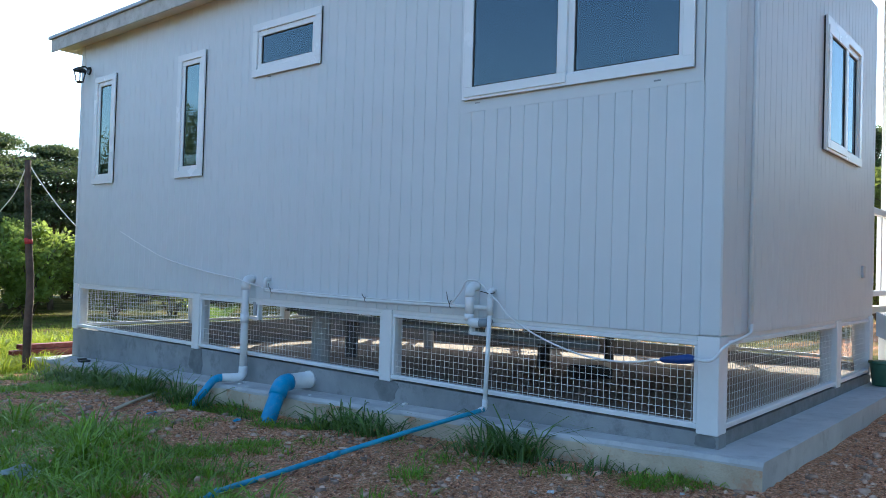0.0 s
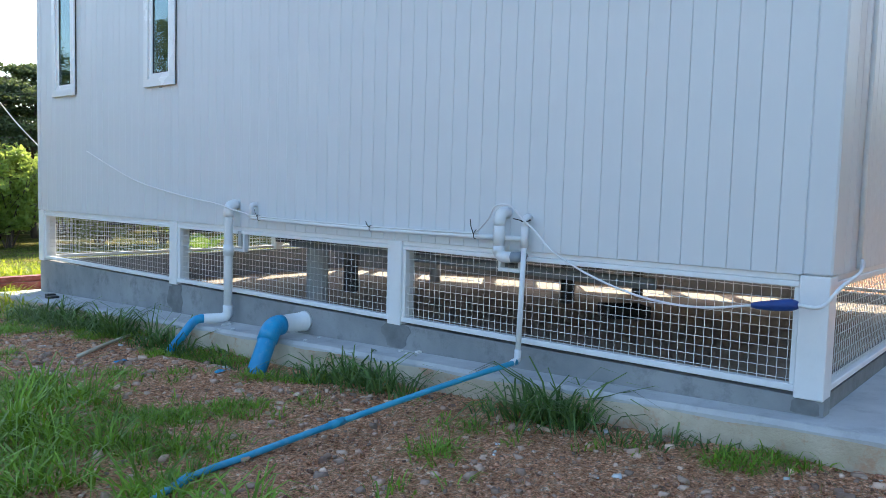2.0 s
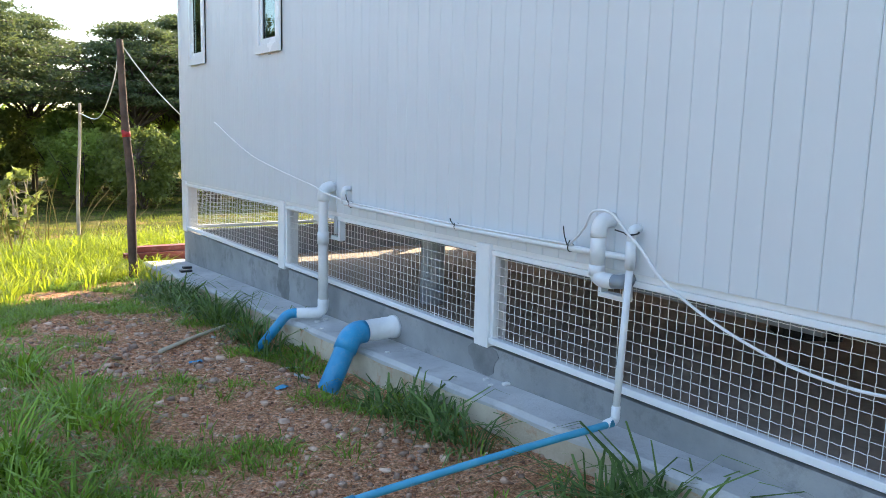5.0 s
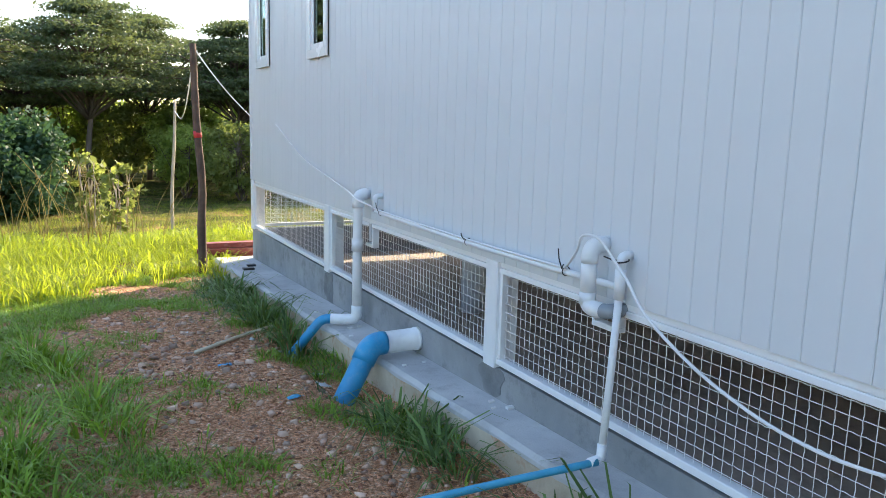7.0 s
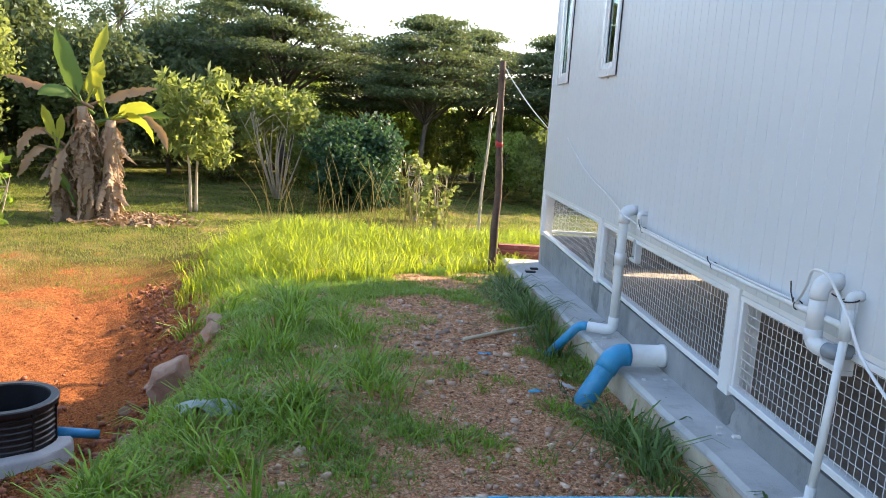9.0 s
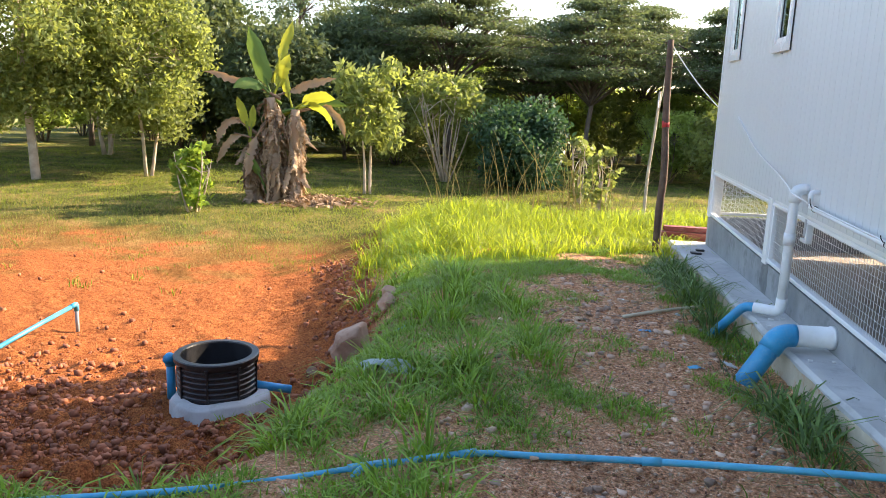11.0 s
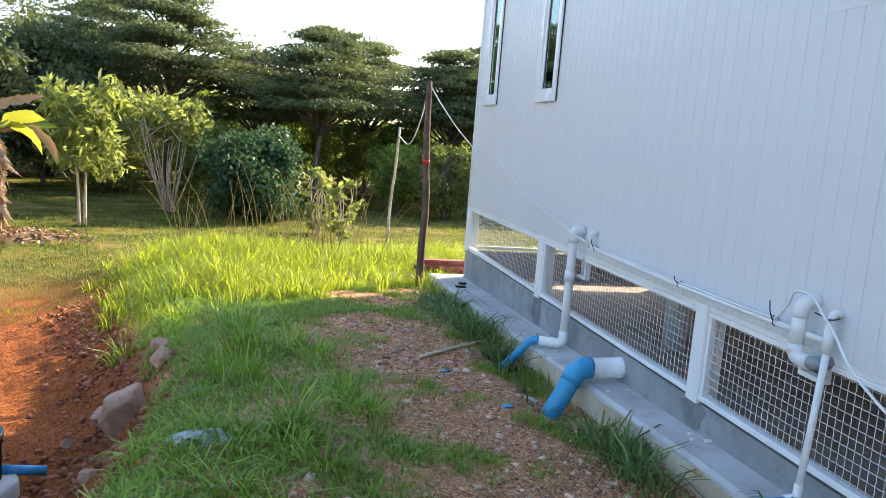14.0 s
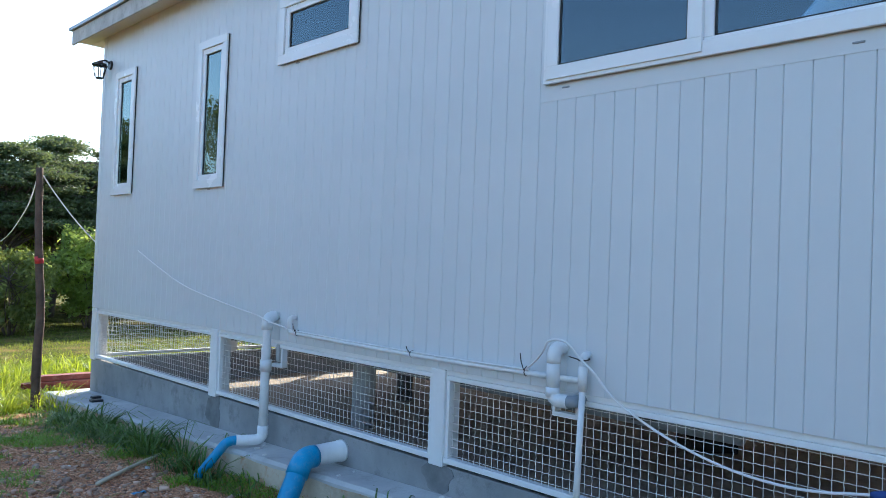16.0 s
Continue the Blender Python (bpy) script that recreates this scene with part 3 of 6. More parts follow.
def boards(lo, hi, pitch, first, z0, z1, holes, turn, at):
    """Boards side by side, joints at first + k * pitch, notched round the openings."""
    def plank(a, b, c, d):
        key = (round(b - a, 4), round(d - c, 3))
        if key not in BOARDS:
            BOARDS[key] = board_mesh(b - a - 0.0010, d - c, 0.014)
        ob = new("plank", BOARDS[key])
        ob.parent = house
        ob.matrix_parent_inverse = Matrix.Translation(-house.location)
        ob.location = (at, (a + b) / 2, c) if turn == 0 else ((a + b) / 2, at, c)
        ob.rotation_euler = (0, 0, turn)

    edges = [lo] + [v for v in (first + k * pitch for k in range(200)) if lo + 0.012 < v < hi - 0.012] + [hi]
    for a, b in zip(edges, edges[1:]):
        met = [h for h in holes if h[0] < b - 0.004 and h[1] > a + 0.004]
        for c, d in spans(z0, z1, [(h[2], h[3]) for h in met]):
            plank(a, b, c, d)
        for h0, h1, c, d in met:
            if h0 - a > 0.008:
                plank(a, h0, c, d)
            if b - h1 > 0.008:
                plank(h1, b, c, d)


part("corner_trim", one_box(-0.005, 0.10, -0.005, 0.105, ZW, EAVE, 0.008), M_SIDING, house)
part("corner_trim", one_box(-0.005, 0.10, L - 0.06, L + 0.006, ZW, EAVE, 0.004), M_SIDING, house)
part("bottom_beam", one_box(0.012, 0.09, 0.118, L - 0.12, 0.803, ZW - 0.001, 0.002), M_WHITE, house)
part("bottom_beam", one_box(0.118, W, 0.012, 0.09, 0.803, ZW - 0.001, 0.002), M_WHITE, house)


def window(y0, y1, z0, z1, sashes, glass, flip=False, name="window", low=0.104):
    """A white plastic window. Made for the long wall; flip lays it in the end wall."""
    def b(u0, u1, v0, v1, z0, z1, bev=0.0):
        return one_box(v0, v1, u0, u1, z0, z1, bev) if flip else one_box(u0, u1, v0, v1, z0, z1, bev)
    win = new(name)
    win.parent = house
    win.matrix_parent_inverse = Matrix.Translation(-house.location)
    win["label"] = "white plastic framed window"
    bm = bmesh.new()

    def bb(u0, u1, v0, v1, z0, z1, bev=0.002):
        if flip:
            box(bm, v0, v1, u0, u1, z0, z1, bev)
        else:
            box(bm, u0, u1, v0, v1, z0, z1, bev)
    f = 0.062
    d0, d1 = -0.026, -0.010
    bb(d0, d1, y0, y1, z0, z0 + f)
    bb(d0, d1, y0, y1, z1 - f, z1)
    bb(d0, d1, y0, y0 + f, z0 + f, z1 - f)
    bb(d0, d1, y1 - f, y1, z0 + f, z1 - f)
    me = bpy.data.meshes.new("frame")
    bm.to_mesh(me)
    bm.free()
    fr = attach("frame", me, M_UPVC, house)
    fr.parent = win
    # black ring behind the frame: the shadow gap at its edge, drawn in colour
    bm = bmesh.new()
    g = 0.004
    for u0, u1, v0, v1 in ((y0 + g, y1 - g, z0 + g, z0 + f), (y0 + g, y1 - g, z1 - f, z1 - g), (y0 + g, y0 + f, z0 + f, z1 - f), (y1 - f, y1 - g, z0 + f, z1 - f)):
        bb(-0.0098, -0.0005, u0, u1, v0, v1, 0)
    me = bpy.data.meshes.new("shadow_gap")
    bm.to_mesh(me)
    bm.free()
    shadow_gap = attach("shadow_gap", me, M_GASKET_AND_GAP, house, "black ring put in for the shadow gap behind the frame")
    shadow_gap.parent = win
    bm = bmesh.new()
    for u0, u1, v0, v1 in ((y0 + 0.03, y1 - 0.03, z0 + 0.03, z0 + f), (y0 + 0.03, y1 - 0.03, z1 - f, z1 - 0.03), (y0 + 0.03, y0 + f, z0 + f, z1 - f), (y1 - f, y1 - 0.03, z0 + f, z1 - f)):
        bb(0.0, 0.08, u0, u1, v0, v1, 0)
    me = bpy.data.meshes.new("lining")
    bm.to_mesh(me)
    bm.free()
    attach("lining", me, M_UPVC, house).parent = win
    for (u0, u1, proud) in sashes:
        bm = bmesh.new()
        s = 0.042
        p0, p1 = -0.012 - proud, 0.03 - proud
        if proud:
            s = 0.062
        zl = z0 + low
        bb(p0, p1, u0, u1, z0 + f - 0.045 * (proud > 0), zl)
        bb(p0, p1, u0, u1, z1 - f - s, z1 - f)
        bb(p0, p1, u0, u0 + s, zl, z1 - f - s)
        bb(p0, p1, u1 - s, u1, zl, z1 - f - s)
        me = bpy.data.meshes.new("sash")
        bm.to_mesh(me)
        bm.free()
        sash = attach("sash", me, M_UPVC, house)
        sash.parent = win
        bm = bmesh.new()
        g = 0.008
        a, c = p0 + 0.010, p0 + 0.022
        bb(a, c, u0 + s, u1 - s, zl, zl + g, 0)
        bb(a, c, u0 + s, u1 - s, z1 - f - s - g, z1 - f - s, 0)
        bb(a, c, u0 + s, u0 + s + g, zl + g, z1 - f - s - g, 0)
        bb(a, c, u1 - s - g, u1 - s, zl + g, z1 - f - s - g, 0)
        me = bpy.data.meshes.new("gasket")
        bm.to_mesh(me)
        bm.free()
        attach("gasket", me, M_GASKET_AND_GAP, house).parent = win
        bm = bmesh.new()
        bb(p0 + 0.014, p0 + 0.018, u0 + s, u1 - s, zl, z1 - f - s, 0)
        me = bpy.data.meshes.new("pane")
        bm.to_mesh(me)
        bm.free()
        pane = attach("pane", me, glass, house)
        pane.parent = win
        pane.visible_shadow = False
    return win


def surround(a, b, c, d, left, right, low):
    """A flat border strip round the wide window, flush with the boards."""
    for u0, u1, z0, z1 in ((a - right, b + left, c - low, c), (a - right, a, c, d + 0.03), (b, b + left, c, d + 0.03)):
        part("window_trim", one_box(-0.002, 0.012, u0, u1, z0, z1, 0.0), M_SIDING, house)


STRIP = (0.03, 0.045, 0.075)
a, b, c, d = WINDOWS[3]
surround(a, b, c, d, STRIP[0], STRIP[1], STRIP[2])
for i, (a, b, c, d) in enumerate(WINDOWS):
    if i < 3:
        window(a, b, c, d, [(a + 0.062, b - 0.062, 0.0)], M_GLASS if i < 2 else M_GLASS_GREY)
    else:
        window(a, b, c, d, [(0.905, b - 0.02, 0.022), (a + 0.045, 0.91, 0.0)], M_GLASS_GREY, low=0.076)
a, b, c, d = SIDE_WIN
window(a, b, c, d, [(a + 0.02, 2.36, 0.022), (2.355, b - 0.062, 0.0)], M_GLASS_GREY, True, low=0.076)
for y, z in ((1.56, 2.17), (0.36, 2.15), (3.72, 2.635), (4.86, 1.862)):
    part("weep_cap", one_box(-0.006, 0.002, y - 0.02, y + 0.02, z, z + 0.008, 0.002), M_PVC_DARK, house)

# roof, with soffit and barge board
bm = bmesh.new()
x0, x1, y0, y1 = -0.21, W + 1.6, -0.35, L + 0.40
lo, hi = [], []
for x, y in ((x0, y0), (x1, y0), (x1, y1), (x0, y1)):
    z = EAVE + 0.07 + 0.10 * (x - x0)
    lo.append(bm.verts.new((x, y, z)))
    hi.append(bm.verts.new((x, y, z + 0.03)))
bm.faces.new(lo[::-1])
bm.faces.new(hi)
for k in range(4):
    bm.faces.new((lo[k], lo[(k + 1) % 4], hi[(k + 1) % 4], hi[k]))
bmesh.ops.recalc_face_normals(bm, faces=bm.faces)
part("roof", bm, M_ROOF, house)
part("fascia", one_box(-0.185, -0.167, y0 + 0.03, y1 - 0.03, EAVE - 0.07, EAVE + 0.068, 0.003), M_FASCIA, house, "weathered grey-white eaves board")
part("barge_board", one_box(-0.166, W + 1.5, y1 - 0.05, y1 - 0.03, EAVE - 0.03, EAVE + 0.068, 0.003), M_FASCIA, house)
part("soffit", one_box(-0.166, -0.008, y0 + 0.04, y1 - 0.051, EAVE - 0.035, EAVE - 0.022), M_SOFFIT, house)
part("soffit", one_box(-0.006, W, L + 0.008, y1 - 0.051, EAVE - 0.035, EAVE - 0.022), M_SOFFIT, house)
part("roller_blind", one_box(0.10, 0.106, 0.20, 0.92, 2.42, 3.06, 0.0), M_BLIND, house, "beige roller blind behind the glass")

# ---- skirt round the crawl space ----
def wire_panel(a, b, z0, z1, n_side=0.0):
    """Crimped square wire mesh between two plan points."""
    a, b = Vector((*a, 0)), Vector((*b, 0))
    d = (b - a)
    length = d.length
    d.normalize()
    n = Vector((d.y, -d.x, 0))
    pitch, r, w = 0.0385, 0.0014, 0.0010
    verts, faces = [], []

    def strand(pts, across):
        base = None
        for p in pts:
            k = len(verts)
            for s, t in ((1, 0), (0, 1), (-1, 0), (0, -1)):
                verts.append(p + r * (s * across + t * n))
            if base is not None:
                for j in range(4):
                    faces.append((base + j, base + (j + 1) % 4, k + (j + 1) % 4, k + j))
            base = k
    nv, nh = int(length / pitch), int((z1 - z0) / pitch)
    up = Vector((0, 0, 1))
    for i in range(1, nv + 1):
        s = i * length / (nv + 1)
        pts = [a + d * s + up * (z0 + (z1 - z0) * j / (2 * nh)) + n * (w * (1 if (j + i) % 2 else -1)) + d * (0.0007 * (1 if j % 2 else -1)) for j in range(2 * nh + 1)]
        strand(pts, d)
    for j in range(1, nh + 1):
        z = z0 + (z1 - z0) * (j - 0.45) / nh
        pts = [a + d * (length * i / (2 * nv)) + up * (z + 0.0007 * (1 if i % 2 else -1)) + n * (w * (1 if (i + j) % 2 else -1)) for i in range(2 * nv + 1)]
        strand(pts, up)
    me = np_mesh("wire_mesh", [tuple(v) for v in verts], faces)
    return attach("wire_mesh", me, M_WIRE, house, "white crimped wire mesh panel")


def bay(a, b):
    """Frame rails and mesh of one skirt bay; a and b are plan points on the outer face."""
    (ax, ay), (bx, by) = a, b
    if ax == bx:
        part("skirt_rail", one_box(ax + 0.004, ax + 0.05, min(ay, by), max(ay, by), ZB + 0.010, ZB + 0.038, 0.003), M_WHITE, house)
        part("skirt_rail", one_box(ax + 0.006, ax + 0.05, min(ay, by), max(ay, by), 0.778, 0.802, 0.003), M_WHITE, house)
        part("skirt_stile", one_box(ax + 0.012, ax + 0.05, min(ay, by), min(ay, by) + 0.022, ZB + 0.034, 0.780, 0.002), M_WHITE, house)
        part("skirt_stile", one_box(ax + 0.012, ax + 0.05, max(ay, by) - 0.022, max(ay, by), ZB + 0.034, 0.780, 0.002), M_WHITE, house)
        wire_panel((ax + 0.03, ay), (bx + 0.03, by), ZB + 0.03, 0.784)
    else:
        part("skirt_rail", one_box(min(ax, bx), max(ax, bx), ay + 0.004, ay + 0.05, ZB + 0.010, ZB + 0.038, 0.003), M_WHITE, house)
        part("skirt_rail", one_box(min(ax, bx), max(ax, bx), ay + 0.006, ay + 0.05, 0.778, 0.802, 0.003), M_WHITE, house)
        wire_panel((ax, ay + 0.03), (bx, by + 0.03), ZB + 0.03, 0.784)


POSTS_W = [(0.0, 0.112), (2.254, 2.356), (4.622, 4.726), (L - 0.11, L)]
for a, b in POSTS_W:
    part("post", one_box(-0.004, 0.112, a, b, ZB - 0.012, ZW - 0.002, 0.004), M_WHITE, house)
for (a, b), (c, d) in zip(POSTS_W, POSTS_W[1:]):
    bay((0.0, b), (0.0, c))
POSTS_S = [(0.112, 0.118), (2.30, 2.42), (3.38, 3.5)]
for a, b in POSTS_S[1:]:
    part("post", one_box(a, b, -0.004, 0.112, ZB - 0.012, ZW - 0.002, 0.004), M_WHITE, house)
bay((0.118, 0.0), (2.30, 0.0))
bay((2.42, 0.0), (3.38, 0.0))
for a in (0.2, 1.4, 2.5, 3.6, 4.7, 5.8, 6.88):
    part("post", one_box(4.24, 4.34, a, a + 0.10, ZB - 0.012, ZW - 0.002, 0.004), M_WHITE, house)
for a, b in ((0.3, 2.5), (2.6, 4.7), (4.8, 6.88)):
    bay((4.26, a), (4.26, b))
for a in (1.4, 2.8, 4.14):
    part("post", one_box(a, a + 0.10, L - 0.11, L, ZB - 0.012, ZW - 0.002, 0.004), M_WHITE, house)
for a, b in ((0.112, 1.4), (1.5, 2.8), (2.9, 4.14)):
    bay((a, L - 0.06), (b, L - 0.06))
part("bottom_beam", one_box(0.112, 4.3, L - 0.09, L - 0.004, 0.800, ZW - 0.001, 0.003), M_WHITE, house)
part("bottom_beam", one_box(4.25, 4.33, 0.3, L - 0.1, 0.800, ZW - 0.001, 0.003), M_WHITE, house)
# floor beams and short columns in the crawl space
for y in (1.2, 2.32, 3.5, 4.68, 5.9):
    part("floor_beam", one_box(0.10, 4.24, y - 0.04, y + 0.04, 0.74, ZW + 0.012, 0.003), M_STEEL, house)
part("porch_deck", one_box(W, 4.34, 0.05, L, ZW + 0.002, ZW + 0.06, 0.003), M_SOFFIT, house)
for x, y, r, m in ((0.80, 3.90, 0.085, M_STUMP), (1.9, 4.68, 0.07, M_STEEL), (2.5, 2.62, 0.06, M_STEEL), (3.4, 2.40, 0.05, M_STEEL), (3.25, 4.75, 0.06, M_STUMP)):
    part("column", tube(bmesh.new(), [(x, y, slab_z(y) - 0.02), (x, y, 0.6), (x, y, 0.80)], r, 16), m, house, "short column under the floor", True)
part("waste_pipe", tube(bmesh.new(), [(0.42, 3.75, 0.71), (0.42, 2.4, 0.695), (0.42, 0.9, 0.68)], 0.03, 12), M_PVC_DARK, house, "grey waste pipe under the floor", True)

# porch end beside the steps, beyond the end wall
for y in (0.06, 2.2, 4.4, 6.8):
    part("porch_post", one_box(4.6, 4.7, y, y + 0.1, slab_z(y) - 0.02, EAVE + 0.52, 0.004), M_WHITE, house)
part("porch_rail", one_box(3.55, 4.62, 0.08, 0.13, 1.72, 1.78, 0.004), M_WHITE, house)
part("porch_rail", one_box(3.55, 4.62, 0.08, 0.13, 0.98, 1.03, 0.004), M_WHITE, house)
for x in (3.56, 3.9, 4.25):
    part("baluster", one_box(x, x + 0.04, 0.085, 0.125, 1.03, 1.72, 0.003), M_WHITE, house)
steps = thing("steps", (4.0, -0.5, 0.2), "grey steps with a sloping side board up to the porch", "steps")
bm = bmesh.new()
v = [(3.52, -0.02, 0.86), (3.52, -0.02, 0.66), (3.52, -1.1, 0.16), (3.52, -1.1, 0.30)]
lo = [bm.verts.new(p) for p in v]
hi = [bm.verts.new((p[0] + 0.05, p[1], p[2])) for p in v]
bm.faces.new(lo)
bm.faces.new(hi[::-1])
for k in range(4):
    bm.faces.new((lo[k], hi[k], hi[(k + 1) % 4], lo[(k + 1) % 4]))
bmesh.ops.recalc_face_normals(bm, faces=bm.faces)
part("side_board", bm, M_STUMP, steps)
for i in range(4):
    part("tread", one_box(3.57, 4.5, -0.27 * (i + 1), -0.27 * i - 0.01, 0.70 - 0.14 * i, 0.74 - 0.14 * i, 0.005), M_STUMP, steps)

# ---- pipes and cables on the wall ----
def pipe_thing(name, at, label, category="pipe"):
    return thing(name, at, label, category)


drain = pipe_thing("drain_pipe", (-0.09, 3.84, 0.2), "white-painted drain pipe bent to blue at the slab", "pipe")
x1, y1 = -0.075, 3.835
part("riser", tube(bmesh.new(), elbow((0.0, y1, 0.985), (x1, y1, 0.985), (x1, y1, 0.55), 0.05) + [(x1, y1, slab_z(y1) + 0.10)], 0.030, 16), M_PVC, drain, "", True)
part("elbow", tube(bmesh.new(), elbow((-0.02, y1, 0.985), (x1, y1, 0.985), (x1, y1, 0.90), 0.05), 0.0365, 16), M_PVC, drain, "", True)
part("coupling", tube(bmesh.new(), [(x1, y1, 0.63), (x1, y1, 0.705)], 0.036, 16), M_PVC, drain, "", True)
zf = slab_z(y1) + 0.045
part("foot_bend", tube(bmesh.new(), elbow((x1, y1, zf + 0.09), (x1, y1, zf), (-0.225, 3.902, zf + 0.0006), 0.05), 0.0345, 16), M_PVC, drain, "", True)
part("blue_outlet", tube(bmesh.new(), elbow((-0.21, 3.897, zf + 0.003), (-0.28, 3.92, zf), (-0.50, 3.99, -0.10), 0.04), 0.031, 16), M_BLUE, drain, "blue plastic outlet pipe", True)
for u0, u1, z0, z1, x0 in ((3.752, 3.772, 0.655, 0.778, -0.004), (3.772, 3.875, 0.655, 0.676, -0.004), (3.80, 3.835, 0.69, 0.80, 0.0)):
    part("notch_frame", one_box(x0, 0.035, u0, u1, z0, z1, 0.002), M_PVC if x0 else M_STUMP, drain)

soil = pipe_thing("sewer_pipe", (-0.3, 3.0, 0.1), "thick blue sewer pipe with a pale collar, dipping into earth", "pipe")
zs = slab_z(3.03) + 0.082
part("collar", tube(bmesh.new(), [(0.012, 3.10, zs), (-0.012, 3.10, zs), (-0.014, 3.10, zs), (-0.19, 3.085, zs), (-0.22, 3.082, zs)], [0.064, 0.064, 0.060, 0.060, 0.060], 28), M_PVC, soil, "white-painted collar", True)
part("bend", tube(bmesh.new(), elbow((-0.195, 3.085, zs), (-0.272, 3.08, zs), (-0.33, 3.055, zs - 0.085), 0.055, 8), 0.0635, 28), M_BLUE, soil, "", True)
part("pipe_run", tube(bmesh.new(), elbow((-0.20, 3.085, zs), (-0.272, 3.08, zs), (-0.62, 2.93, zs - 0.51), 0.055, 8), 0.057, 28), M_BLUE, soil, "", True)

trap = pipe_thing("trap_pipe", (-0.07, 1.5, 0.8), "white-painted sink trap pipe looping back into the wall", "pipe")
x2, y2 = -0.068, 1.525
part("riser", tube(bmesh.new(), [(x2, y2, 0.985), (x2, y2, 0.835)], 0.0285, 20), M_PVC, trap, "", True)
part("elbow", tube(bmesh.new(), elbow((0.0, y2, 1.019), (x2, y2, 1.019), (x2, y2, 0.955), 0.045, 8), 0.0300, 20), M_PVC, trap, "", True)
part("coupling", tube(bmesh.new(), [(x2, y2, 0.852), (x2, y2, 0.81)], 0.0300, 20), M_PVC, trap, "", True)
part("lower_bend", tube(bmesh.new(), elbow((x2, y2, 0.835), (x2, y2, 0.796), (x2 + 0.012, 1.452, 0.798), 0.04, 8), 0.0292, 20), M_PVC, trap, "", True)
part("tail", tube(bmesh.new(), elbow((x2 + 0.01, 1.462, 0.798), (x2 + 0.016, 1.43, 0.798), (0.05, 1.425, 0.805), 0.025, 6), 0.0265, 18), M_PVC_DARK, trap, "", True)
for u0, u1, z0, z1 in ((1.43, 1.447, 0.736, 0.80), (1.43, 1.57, 0.716, 0.736), (1.553, 1.57, 0.736, 0.80)):
    part("box_frame", one_box(-0.008, 0.035, u0, u1, z0, z1, 0.002), M_PVC, trap)

water = pipe_thing("water_pipe", (-0.05, 2.4, 0.9), "thin white water pipe clipped along the wall foot", "pipe")
xw, yw = -0.040, 1.39
part("stub", tube(bmesh.new(), elbow((0.0, 3.618, 0.992), (xw - 0.006, 3.618, 0.992), (xw - 0.006, 3.618, 0.90), 0.022), 0.0165, 14), M_PVC, water, "", True)
part("run", tube(bmesh.new(), elbow((xw - 0.006, 3.618, 0.95), (xw - 0.006, 3.618, 0.902), (xw - 0.006, 3.0, 0.892), 0.02) + [(xw - 0.004, 2.45, 0.885), (xw, 1.9, 0.887), (xw, yw, 0.893)], 0.0128, 12), M_PVC, water, "", True)
part("riser", tube(bmesh.new(), elbow((0.0, yw, 1.0), (xw, yw, 1.0), (xw, yw, 0.85), 0.022), 0.0168, 14), M_PVC, water, "", True)
part("tee", tube(bmesh.new(), [(xw, yw, 0.955), (xw, yw, 0.852)], 0.0192, 14), M_PVC, water, "", True)
part("down_run", tube(bmesh.new(), [(xw, yw, 0.86), (xw - 0.02, 1.384, 0.58), (xw - 0.045, 1.375, 0.31)], 0.0138, 12), M_PVC, water, "", True)
part("down_joint", tube(bmesh.new(), elbow((xw - 0.044, 1.375, 0.345), (xw - 0.047, 1.374, 0.292), (xw - 0.10, 1.37, 0.288), 0.012), 0.0168, 12), M_PVC, water, "", True)

supply = pipe_thing("supply_pipe", (-1.5, 1.6, 0.1), "long thin blue water pipe lying across the dirt", "pipe")


def gz(x, y):
    return float(land(x, y))


run = [(-0.11, 1.362, 0.290), (-0.6, 1.475, 0.222), (-1.1, 1.575, 0.15), (-1.5, 1.60, 0.112), (-1.8, 1.575, 0.100), (-2.15, 1.385, 0.098), (-2.65, 1.10, 0.10), (-3.3, 0.78, 0.13), (-3.9, 0.45, 0.14)]
part("pipe_run", tube(bmesh.new(), smooth_path(run, 6), 0.0135, 12), M_CYAN, supply, "", True)
for i, (k, d) in enumerate(((2, 0.02), (4, 0.02))):
    a, b = Vector(run[k]), Vector(run[k + 1])
    e = (b - a).normalized()
    part("coupling", tube(bmesh.new(), [a - e * 0.035, a + e * 0.035], 0.0175, 12), M_CYAN, supply, "", True)
part("tee", tube(bmesh.new(), [(-2.08, 1.425, 0.10), (-2.22, 1.345, 0.10)], 0.019, 12), M_CYAN, supply, "", True)
part("branch", tube(bmesh.new(), elbow((-2.15, 1.385, 0.10), (-2.18, 1.33, 0.10), (-2.22, 1.20, 0.02), 0.02), 0.017, 12), M_CYAN, supply, "", True)

cable = thing("power_cable", (0, 3.0, 1.0), "loose white cable tied along the pipes", "cable")
